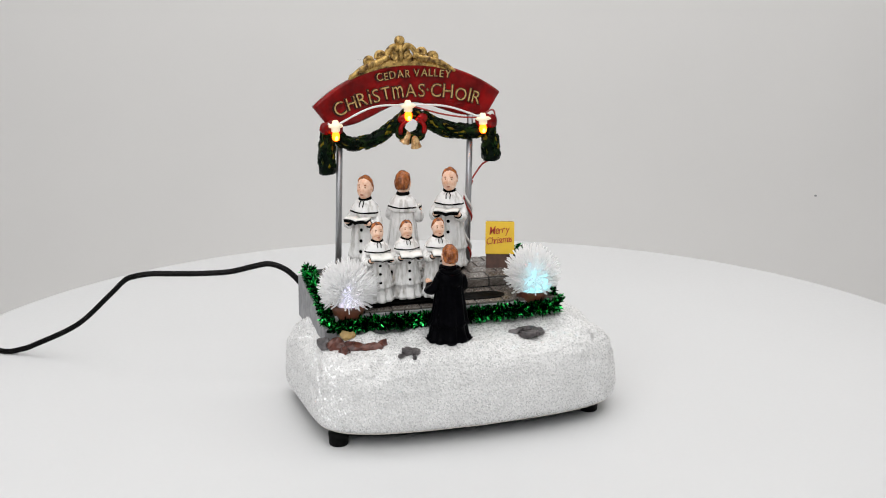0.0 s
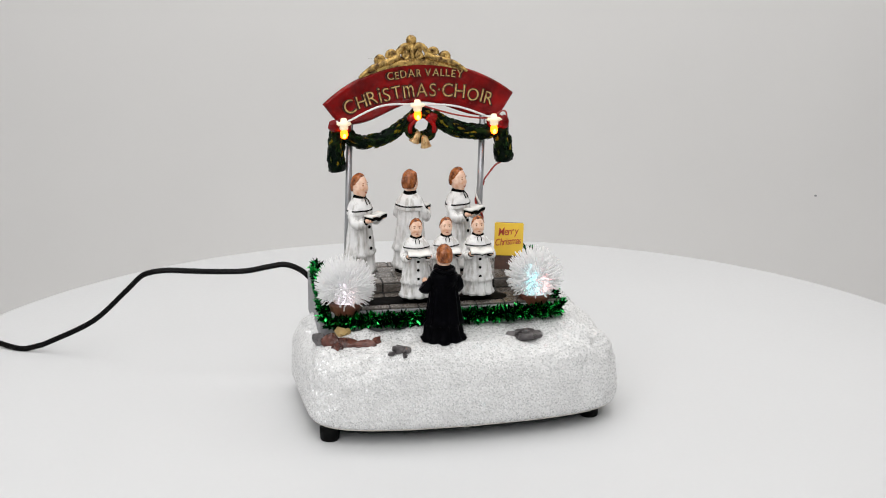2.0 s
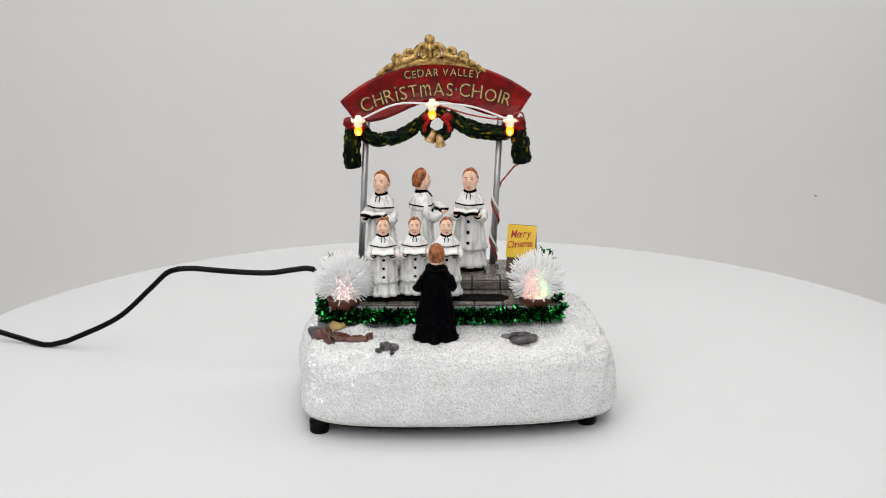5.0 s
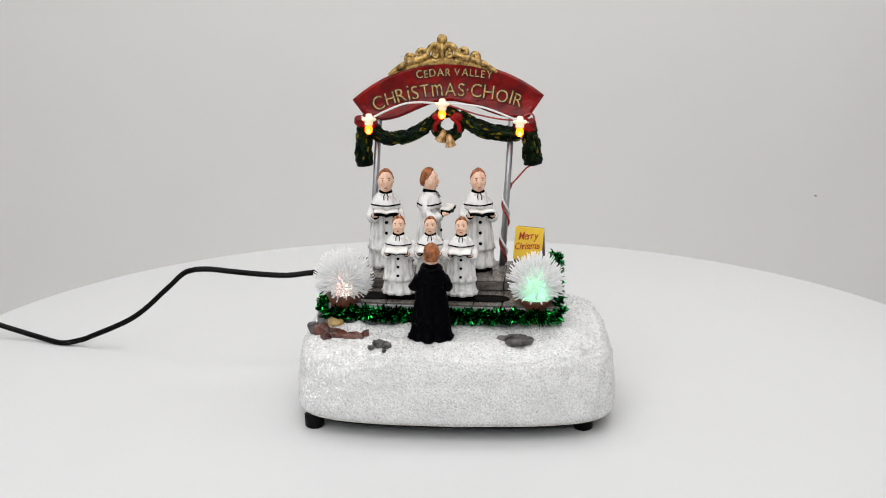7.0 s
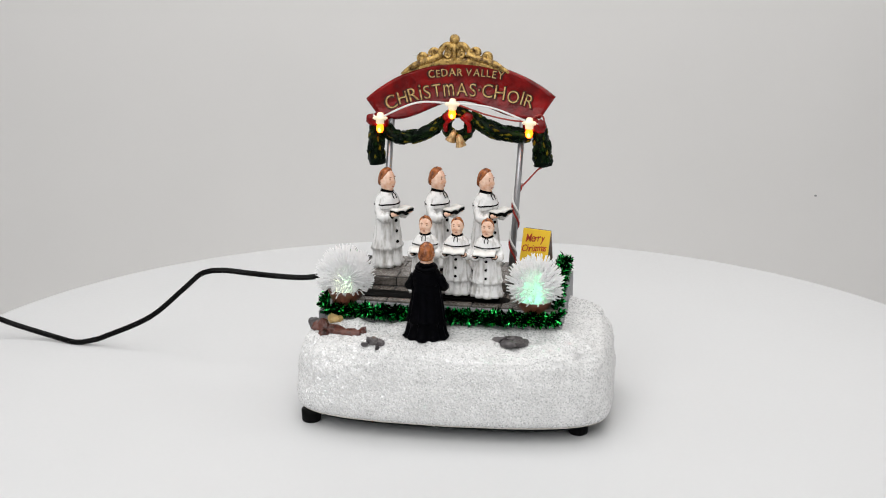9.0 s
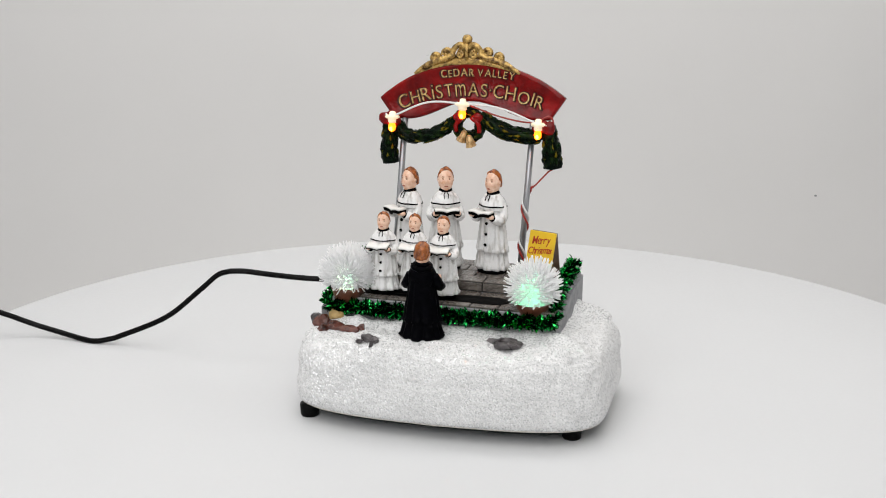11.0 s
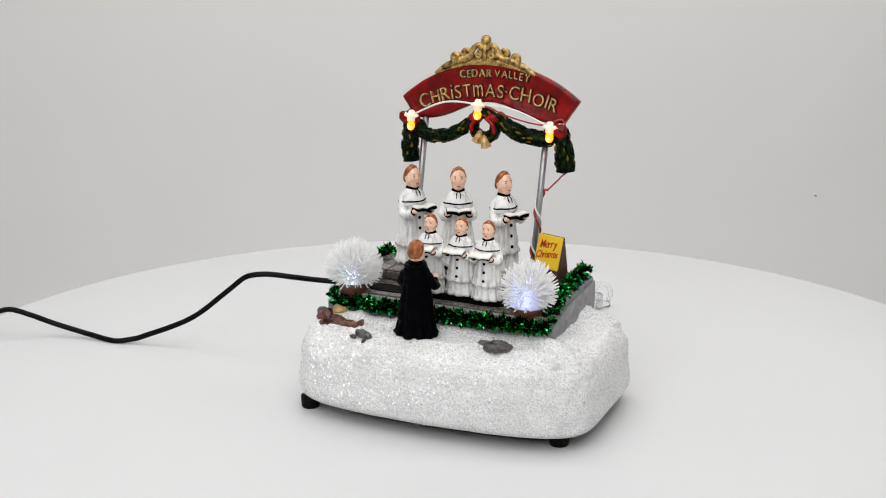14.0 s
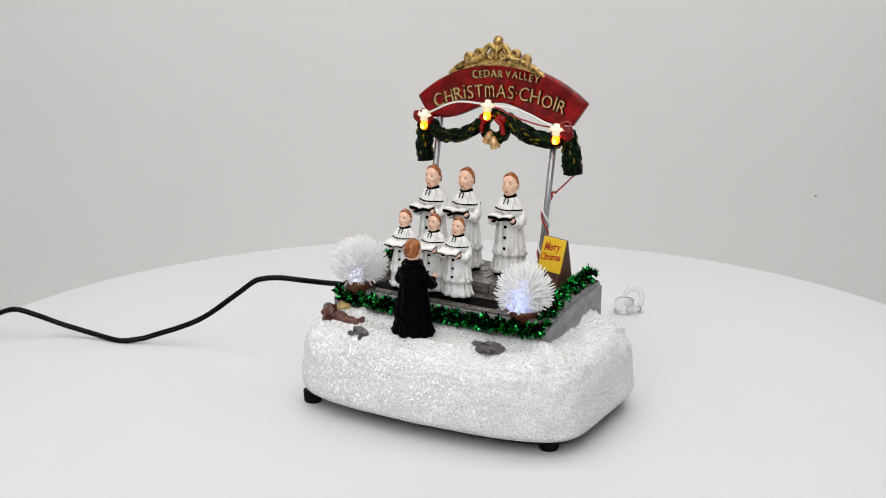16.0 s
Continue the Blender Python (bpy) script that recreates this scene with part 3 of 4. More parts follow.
def sign_board():
    bm = bmesh.new()
    N = 48
    loops = []
    for i in range(N + 1):
        s = -1 + 2 * i / N
        uo, ui = s * 0.0530, s * 0.0445
        top = Vector((uo, 0, arc_z(uo, 0.0530, 0.0195)))
        bot = Vector((ui, 0, -0.0020 - 0.0100 * (1 - math.cos(math.pi * min(1, abs(ui) / 0.0375))) / 2))
        d = Vector((0, 0.0022, 0))
        rim = (top - bot).normalized() * 0.0012
        loops.append([top - rim - d * 1.0, top - d * 0.4, top + d, bot + d, bot - d * 0.4, bot + rim - d, bot + rim * 1.6 - d * 0.85, top - rim * 1.6 - d * 0.85])
    rings(bm, loops)
    ob = part("sign_board", bm, M["red"], toy, "arched dark red sign board with gold lettering")
    ob.matrix_local = SIGN
    return ob


sign = sign_board()


def lettering(text, size, spacing, place, mat, parent, name, depth=0.0007, squash=0.9, wobble=0.0, swell=-0.005, slant=0.0):
    """Raised letters of the built-in font; place(s) gives the matrix at s along the line, from -0.5 to 0.5."""
    out = bmesh.new()
    rng = random.Random(len(text))
    glyphs = []
    for ch in text:
        cu = bpy.data.curves.new("glyph", "FONT")
        cu.body, cu.size, cu.extrude, cu.offset = ch, size, depth, size * swell
        cu.align_x, cu.shear = "CENTER", slant
        tmp = bpy.data.objects.new("glyph", cu)
        me = bpy.data.meshes.new_from_object(tmp)
        xs = [v.co.x for v in me.vertices]
        w = (max(xs) - min(xs) - 2 * size * swell - abs(slant) * size * 0.35) * squash if xs else size * 0.06
        mid = (max(xs) + min(xs)) / 2 if xs else 0
        # the painter drew m as tall as the capitals
        if ch == "m" and text.startswith("CHR"):
            me.transform(Matrix.Diagonal((0.92, 1.36, 1, 1)))
            mid, w = mid * 0.92, w * 0.92
        if ch == "i" and text.startswith("CHR"):
            me.transform(Matrix.Diagonal((1.15, 1.17, 1, 1)))
            mid, w = mid * 1.15, w * 1.15
        glyphs.append((me, mid, w))
        bpy.data.objects.remove(tmp)
        bpy.data.curves.remove(cu)
    total = sum(g[2] for g in glyphs) + spacing * (len(glyphs) - 1)
    pos = -total / 2
    for me, mid, w in glyphs:
        c = pos + w / 2
        k = 1 + wobble * rng.uniform(-1, 1)
        m = place(c) @ pose(0, wobble * size * rng.uniform(-0.5, 0.5), 0, 0, 0, 40 * wobble * rng.uniform(-1, 1)) @ Matrix.Diagonal((squash * k, k, 1, 1)) @ Matrix.Translation((-mid, 0, 0))
        me.transform(m)
        out.from_mesh(me)
        bpy.data.meshes.remove(me)
        pos += w + spacing
    return part(name, out, mat, parent, smooth=False)


def on_arc(base, half, rise, turn=1.0, y=-0.0024, shift=0.0):
    R = (half * half + rise * rise) / (2 * rise)

    def place(s):
        a = (s + shift) / R
        return pose(R * math.sin(a), y, base - R * (1 - math.cos(a)), 90, 0, 0) @ pose(0, 0, 0, 0, 0, -math.degrees(a) * turn)
    return place


UPPER, LOWER = on_arc(0.0119, 0.05, 0.0095, shift=0.0040), on_arc(0.0012, 0.05, 0.012)
lettering("CEDAR VALLEY", 0.0061, 0.0008, UPPER, M["wash"], sign, "lettering_edge", 0.0004, wobble=0.06, swell=0.045)
lettering("CHRiSTmAS\u00b7CHOIR", 0.0103, 0.00115, LOWER, M["wash"], sign, "lettering_edge", 0.0004, wobble=0.06, swell=0.035)
tagged(lettering("CEDAR VALLEY", 0.0061, 0.0008, UPPER, M["letter"], sign, "lettering", wobble=0.06, swell=-0.008), "small raised gold letters")
tagged(lettering("CHRiSTmAS\u00b7CHOIR", 0.0103, 0.00115, LOWER, M["letter"], sign, "lettering", wobble=0.06, swell=-0.010), "large raised gold letters")


def spiral(cx, cz, r, turns, start, hand, n=26):
    return [Vector((cx + hand * r * (1 - 0.75 * k / n) * math.cos(start + 2 * math.pi * turns * k / n), 0, cz + r * (1 - 0.75 * k / n) * math.sin(start + 2 * math.pi * turns * k / n))) for k in range(n + 1)]


def crest():
    bm = bmesh.new()

    def top(u):
        return arc_z(u, 0.0530, 0.0195)

    # backing rib along the arch, swelling into a low gable in the middle
    loops = []
    for i in range(41):
        u = -0.0290 + 0.058 * i / 40
        w = math.sin(math.pi * i / 40)
        z0, z1 = top(u) - 0.0012, top(u) + 0.0009 + 0.0010 * w ** 0.5 + 0.0026 * w ** 5
        loops.append([Vector((u, -0.0026, z0)), Vector((u, 0.0018, z0)), Vector((u, 0.0016, z1)), Vector((u, -0.0010, z1))])
    rings(bm, loops)
    for h in (-1, 1):
        # long tail leaf that runs up the arch
        tail = smooth_path([(h * u, -0.0022, top(u) + dz) for u, dz in ((0.0300, -0.0006), (0.0255, 0.0010), (0.0210, 0.0018), (0.0160, 0.0026), (0.0110, 0.0030), (0.0070, 0.0050))], 5)
        tube(bm, tail, [0.0007 + 0.0011 * min(1, 3 * k / (len(tail) - 1)) for k in range(len(tail))], 10, 0, 0.15)
        for cu, cz, r, start in ((0.0178, 0.0222, 0.0022, -0.7), (0.0113, 0.0245, 0.0024, -0.5)):
            tube(bm, [p + Vector((0, -0.0014, 0)) for p in spiral(h * cu, cz, r, 1.25, start, h)], [0.0015 - 0.0005 * k / 26 for k in range(27)], 10, 0, 0.12)
            ball(bm, (h * cu, -0.0002, cz), (0.0030, 0.0012, 0.0030), 0, 14, 0.05)
        # great S-scroll beside the stem
        tube(bm, smooth_path([(h * 0.0088, -0.0018, 0.0222), (h * 0.0078, -0.0022, 0.0256), (h * 0.0055, -0.0022, 0.0284), (h * 0.0028, -0.0018, 0.0290), (h * 0.0012, -0.0014, 0.0272)], 6), 0.0016, 10, 0, 0.12)
        tube(bm, [p + Vector((0, -0.0020, 0)) for p in spiral(h * 0.0040, 0.0236, 0.0020, 1.3, 1.7, h)], [0.0012 - 0.0003 * k / 26 for k in range(27)], 8, 0, 0.12)
    ball(bm, (0, 0.0002, 0.0252), (0.0062, 0.0012, 0.0040), 0, 18, 0.08)
    tube(bm, [(0, -0.0018, 0.0205), (0, -0.0022, 0.0250), (0, -0.0014, 0.0296)], [0.0009, 0.0013, 0.0017], 10, 0, 0.1)
    ball(bm, (0, -0.0008, 0.0318), (0.0029, 0.0026, 0.0029), 0, 18, 0.05)
    for v in bm.verts:
        v.co.x -= 0.0023
    return part("crest", bm, M["gold"], sign, "scrolled antique gold crest with a ball on top")


crest()
bm = bmesh.new()
tube(bm, smooth_path([(-0.0205, 0.0002, 0.0224), (-0.0232, 0.0006, 0.0231), (-0.0262, 0.0008, 0.0232)], 4), 0.00009, 5)
part("glue_thread", bm, M["clear"], sign, "stray thread of clear glue at the crest")


def garland_piece(name, pts, radii, leaves, label):
    """Lumpy painted swag with small raised leaves."""
    bm = bmesh.new()
    path = smooth_path(pts, 6)
    n = len(path)
    rad = [radii[min(len(radii) - 1, int(i * len(radii) / n))] for i in range(n)]
    rad = [sum(rad[max(0, i - 3):i + 4]) / len(rad[max(0, i - 3):i + 4]) for i in range(n)]
    tube(bm, path, rad, 14, 0, 0.30, seed=n)
    rng = random.Random(n * 7 + leaves)
    for _ in range(leaves):
        i = rng.randrange(2, n - 3)
        p = path[i]
        d = (path[min(i + 1, n - 1)] - path[max(i - 1, 0)]).normalized()
        o = d.orthogonal().normalized()
        a = rng.uniform(0, 2 * math.pi)
        q = (Matrix.Rotation(a, 3, d) @ o)
        tip = (q * rng.uniform(-0.05, 0.08) + d * rng.choice((-1, 1)) * rng.uniform(0.5, 1.0)).normalized()
        side = tip.cross(q).normalized()
        c = p + q * rad[i] * 0.96
        L, w = rng.uniform(0.0034, 0.0060), rng.uniform(0.0006, 0.0011)
        v = [bm.verts.new(c - tip * L * 0.4), bm.verts.new(c + side * w + q * 0.0002), bm.verts.new(c + tip * L * 0.6 + q * 0.0003), bm.verts.new(c - side * w + q * 0.0002), bm.verts.new(c + q * 0.0008), bm.verts.new(c - q * 0.0008)]
        for k in range(4):
            for apex in (4, 5):
                bm.faces.new((v[k], v[(k + 1) % 4], v[apex])).material_index = 1 if rng.random() < 0.85 else 0
    return part(name, bm, [M["garland"], M["garland_leaf"]], toy, label)


GY = 0.0570
SWAG = "dark green and gold painted garland swag"
garland_piece("garland_swag", [(-0.050, GY, 0.1470), (-0.046, GY - 0.001, 0.1412), (-0.038, GY - 0.001, 0.1396), (-0.028, GY - 0.001, 0.1420), (-0.020, GY, 0.1468), (-0.0140, GY, 0.1522)], [0.0032, 0.0035, 0.0037, 0.0035, 0.0033, 0.0029], 150, SWAG)
garland_piece("garland_swag", [(-0.0020, GY, 0.1540), (0.004, GY, 0.1490), (0.013, GY - 0.001, 0.1453), (0.022, GY - 0.001, 0.1438), (0.030, GY - 0.001, 0.1440), (0.034, GY, 0.1480)], [0.0034, 0.0042, 0.0044, 0.0042, 0.0040, 0.0034], 190, SWAG)
TAIL = "hanging end of the green painted garland"
garland_piece("garland_tail", [(-0.0535, GY, 0.1500), (-0.0545, GY, 0.1420), (-0.0550, GY + 0.0005, 0.1330), (-0.0545, GY + 0.001, 0.1238)], [0.0036, 0.0044, 0.0047, 0.0046], 70, TAIL)
garland_piece("garland_tail", [(0.0360, GY, 0.1500), (0.0375, GY, 0.1420), (0.0385, GY + 0.0005, 0.1340), (0.0388, GY + 0.001, 0.1268)], [0.0036, 0.0046, 0.0052, 0.0050], 70, TAIL)


def wreath():
    pts = [(-0.0080 + 0.0066 * math.cos(a), GY - 0.001, 0.1483 + 0.0070 * math.sin(a)) for a in [2 * math.pi * k / 16 for k in range(17)]]
    ob = garland_piece("wreath", pts, [0.0030], 110, "small green wreath with red bow and gold bells")
    bm = bmesh.new()
    for h in (-1, 1):
        ball(bm, (-0.008 + h * 0.0055, GY - 0.0042, 0.1530), (0.0032, 0.0016, 0.0026), 0, 12, 0.3, 500)
        tube(bm, smooth_path([(-0.008 + h * 0.002, GY - 0.0045, 0.1530), (-0.008 + h * 0.0062, GY - 0.0045, 0.149), (-0.008 + h * 0.0066, GY - 0.004, 0.1445)], 4), 0.0013, 8, 0, 0.3)
    part("bow", bm, M["red"], ob, "red painted bow")
    for h, t in ((-1, 14), (1, -8)):
        bm = bmesh.new()
        lathe(bm, [(0.0040, -0.0045), (0.0036, -0.0038), (0.0028, -0.0005), (0.0022, 0.0022), (0.0010, 0.0034)], n=18)
        ball(bm, (0, 0, -0.0046), 0.0012, 0, 10)
        b = part("bell", bm, M["bell"], ob, "gold painted bell")
        b.matrix_local = pose(-0.0088 + h * 0.0021, GY - 0.0038 - h * 0.0010, 0.1416 - (0.0012 if h > 0 else -0.0010), 8, t * 1.5, 0) @ Matrix.Diagonal((0.78, 0.78, 0.82, 1))


wreath()
for kx in (-0.0530, 0.0345):
    bm = bmesh.new()
    for dx, dz in ((-0.0030, 0.0), (0.0030, 0.0), (0, 0.0008)):
        ball(bm, (kx + dx, GY - 0.0036, 0.1492 + dz), (0.0036, 0.0022, 0.0038), 0, 14, 0.3, 420)
    part("bow", bm, M["red"], toy, "red painted bow at the garland's end")

BULBS = ((-0.0512, 0.0515, 0.1494), (-0.0108, 0.0520, 0.1585), (0.0318, 0.0515, 0.1497))
for bx, by, bz in BULBS:
    bm = bmesh.new()
    lathe(bm, [(0.0016, -0.0020), (0.0023, -0.0016), (0.0024, 0.0004), (0.0031, 0.0008), (0.0031, 0.0020), (0.0019, 0.0026), (0.0017, 0.0040), (0.0010, 0.0045)], n=16)
    block(bm, (0, 0, 0.0014), (0.0078, 0.0026, 0.0022), None, 0, 0.0008)
    so = part("lamp_socket", bm, M["glow_socket"], toy, "milky plastic lamp socket with lit amber bulb")
    so.matrix_local = pose(bx, by, bz, -8, 0, 0)
    bm = bmesh.new()
    lathe(bm, [(0.0004, -0.0068), (0.0014, -0.0064), (0.0021, -0.0050), (0.0021, -0.0034), (0.0016, -0.0018)], n=14)
    part("bulb", bm, M["bulb"], so, "small amber bulb, lit")
    # ball added through the bulb as hot spot and for stronger cast light
    bm = bmesh.new()
    ball(bm, (0, -0.0004, -0.0050), (0.0012, 0.0022, 0.0016), 0, 14)
    part("added_hot_ball", bm, M["bulb_hot"], so, "bright ball added to the bulb to throw more amber light")
bm = bmesh.new()
a, b, c = [Vector(v) + Vector((0, -0.0004, 0.0018)) for v in BULBS]
tube(bm, smooth_path([a + Vector((-0.004, 0.001, 0.001)), a, (a + b) / 2 + Vector((0, 0, 0.0042)), b, (b + c) / 2 + Vector((0, 0, 0.0030)), c, c + Vector((0.006, 0.002, -0.0015)), c + Vector((0.008, 0.006, -0.009))], 8), 0.00056, 8)
part("white_wire", bm, M["wire_white"], toy, "white wire along the sign's lower edge")
bm = bmesh.new()
tube(bm, smooth_path([b + Vector((0.003, 0.002, -0.001)), (b + c) / 2 + Vector((0.0, 0.001, -0.0018)), c + Vector((-0.004, 0.001, 0.0004)), c + Vector((0.006, 0.002, 0.004)), c + Vector((0.008, 0.004, -0.004)), (0.0395, 0.060, 0.128), (0.0350, 0.063, 0.1225), (0.0275, 0.0602, 0.1140)], 8), 0.0005, 6)
part("red_wire", bm, M["wire_red"], toy, "thin red wire behind the garland")
for name, mat, ph in (("red_wire", "wire_red", 0.0), ("white_wire", "wire_white", math.pi)):
    pts = [(0.0278, 0.0605, 0.1148)]
    for k in range(40):
        z = 0.1150 - (0.1150 - HIGH - 0.0012) * k / 39
        c0 = lean(0.0264, z, 0.0585)
        ang = 2 * math.pi * 2.1 * k / 39 + ph * 0.35
        pts.append(c0 + Vector((0.0022 * math.cos(ang), 0.0022 * math.sin(ang), 0)))
    bm = bmesh.new()
    tube(bm, [Vector(p) + Vector((0, 0, 0.0006 if ph else 0)) for p in pts], 0.0006, 6)
    part(name, bm, M[mat], toy, "wire twisted round the post")


# ---- greeting board ----
def greeting_board():
    root_m = pose(0.0388, 0.0400, HIGH, 0, 0, -17)
    bm = bmesh.new()
    h, w = 0.0250, 0.0160
    rings(bm, [[Vector((x, y, z)) for y, z in ((-0.0062, 0), (0.0062, 0), (0.0020, h), (0.0004, h))] for x in (-w / 2 + 0.0005, w / 2 - 0.0005)])
    ob = part("greeting_board", bm, M["wood"], toy, "brown folding board with a yellow greeting card", smooth=False)
    ob.matrix_local = root_m
    tilt = math.degrees(math.atan2(0.0066, h))
    bm = bmesh.new()
    block(bm, (0, 0, 0.0095), (w, 0.0009, 0.0182), None, 0, 0.0003)
    card = part("yellow_card", bm, M["card"], ob, "bright yellow card with red script", smooth=False)
    card.matrix_local = pose(0, -0.0046, 0.0072, -tilt, 0, 0)
    for line, z in (("Merry", 0.0118), ("Christmas", 0.0066)):
        t = lettering(line, 0.0062 if line == "Merry" else 0.0054, 0.0001, lambda s, z=z: pose(s, -0.0006, z + s * 0.12, 90, 0, 0) @ pose(0, 0, 0, 0, 0, 7), M["card_ink"], ob, "script", 0.00015, 0.74, wobble=0.05, swell=0.002, slant=0.35)
        t.matrix_local = pose(0, -0.0046, 0.0072, -tilt, 0, 0)
    return ob


greeting_board()


# ---- fibre-optic plants in pots ----
LAMP_Z = 0.0135


def fibre_pot(x, y, z0, count, thick, seed, core_mat, reach, lit):
    bm = bmesh.new()
    lathe(bm, [(0.0060, 0.0), (0.0072, 0.0010), (0.0090, 0.0062), (0.0094, 0.0070), (0.0092, 0.0082), (0.0080, 0.0080), (0.0076, 0.0066), (0.002, 0.0064)], n=28)
    pot = part("fibre_plant", bm, M["pot"], toy, "brown pot with a glowing white fibre-optic plume")
    pot.matrix_local = pose(x, y, z0)
    rng = random.Random(seed)
    bm = bmesh.new()
    centre = Vector((0, 0, 0.0165))
    tufts = count // 6
    for i in range(count):
        # tufts of six, spread evenly over the sphere, open at the bottom
        j = i // 6
        zc = 1 - 1.55 * (j + 0.5) / tufts
        a = j * 2.399963
        s = math.sqrt(max(0, 1 - zc * zc))
        jit = 0.9 / math.sqrt(tufts) * 1.25
        d = (Vector((s * math.cos(a), s * math.sin(a), zc)) + Vector((rng.gauss(0, jit), rng.gauss(0, jit), rng.gauss(0, jit)))).normalized()
        L = reach * rng.uniform(0.82, 1.10)
        p2 = centre + d * L
        base = Vector((0, 0, 0.0110))
        p0 = base + (p2 - base).normalized() * 0.0075
        p1 = (p0 + p2) / 2 + Vector((rng.uniform(-1, 1), rng.uniform(-1, 1), rng.uniform(0.2, 1.2))) * 0.0009
        w = thick * rng.uniform(0.75, 1.25)
        tube(bm, [p0, p1, p0.lerp(p2, 0.82), p2], [w * 0.6, w * 0.9, w * 1.05, w * 0.75], 4, 0, 0)
    part("fibre_plume", bm, M["fibre"], pot, "dense white fibre-optic plume")
    # drum, hood and shell are added helpers in place of a colour-changing LED
    bm = bmesh.new()
    ball(bm, (0, 0, 0), (0.0058, 0.0058, 0.0056), 0, 32)
    core = part("led_standin_drum", bm, core_mat, pot, "added turning drum standing in for the colour-changing LED")
    core.matrix_local = pose(0, 0, LAMP_Z)
    # added opaque hood round the drum; its front slit passes one colour
    bm = bmesh.new()
    loops = []
    for k in range(33):
        a = radians(-90 + 32 + (360 - 64) * k / 32)
        lp = []
        for rad, order in ((0.0065, 1), (0.0061, -1)):
            for j in range(11)[::order]:
                th = math.pi * (0.01 + 0.98 * j / 10)
                lp.append(Vector((math.cos(a) * rad * math.sin(th), math.sin(a) * rad * math.sin(th), rad * math.cos(th))))
        loops.append(lp)
    rings(bm, loops)
    hood = part("added_slit_hood", bm, M["socket"], pot, "unseen added hood that lets one drum colour out")
    hood.matrix_local = pose(0, 0, LAMP_Z)
    bm = bmesh.new()
    ball(bm, (0, 0, 0), (lit, lit, lit * 0.94), 0, 32)
    shell = part("added_diffuser", bm, M["added_diffuser"], pot, "unseen added shell that spreads the colour under the fibres")
    shell.matrix_local = pose(0, 0, LAMP_Z)
    return core


CYAN, RED, GREEN, BLUE = (0.08, 0.75, 0.9), (1.0, 0.12, 0.09), (0.06, 0.85, 0.32), (0.20, 0.24, 1.0)
RIGHT_STOPS = [(0.0, CYAN), (0.15, CYAN), (0.185, (0.8, 0.6, 0.6)), (0.215, RED), (0.36, RED), (0.39, (0.6, 0.6, 0.2)), (0.42, GREEN), (0.62, GREEN), (0.66, CYAN), (0.72, CYAN), (0.76, BLUE), (0.93, BLUE), (0.96, CYAN)]
LEFT_STOPS = [(0.0, (0.5, 0.45, 0.9)), (0.10, (0.7, 0.6, 0.8)), (0.20, (0.9, 0.35, 0.3)), (0.30, RED), (0.40, (1.0, 0.25, 0.08)), (0.48, (0.8, 0.6, 0.1)), (0.56, (0.3, 0.8, 0.15)), (0.68, GREEN), (0.76, (0.06, 0.6, 0.75)), (0.84, (0.12, 0.35, 1.0)), (0.95, BLUE), (1.0, (0.5, 0.45, 0.9))]
LEFT_STOPS = [(u, tuple(0.5 * v + 0.5 * 0.85 for v in c)) for u, c in LEFT_STOPS]
RIGHT_STOPS = [(u, tuple(0.9 * v + 0.1 * 0.85 for v in c)) for u, c in RIGHT_STOPS]
core_right = fibre_pot(0.0432, -0.0015, 0.0602, 640, 0.00042, 11, core_material("colour_drum_right", RIGHT_STOPS, 15.0), 0.0148, 0.0112)
core_left = fibre_pot(-0.0578, -0.0035, 0.0602, 1300, 0.00032, 5, core_material("colour_drum_left", LEFT_STOPS, 8.0), 0.0150, 0.0090)


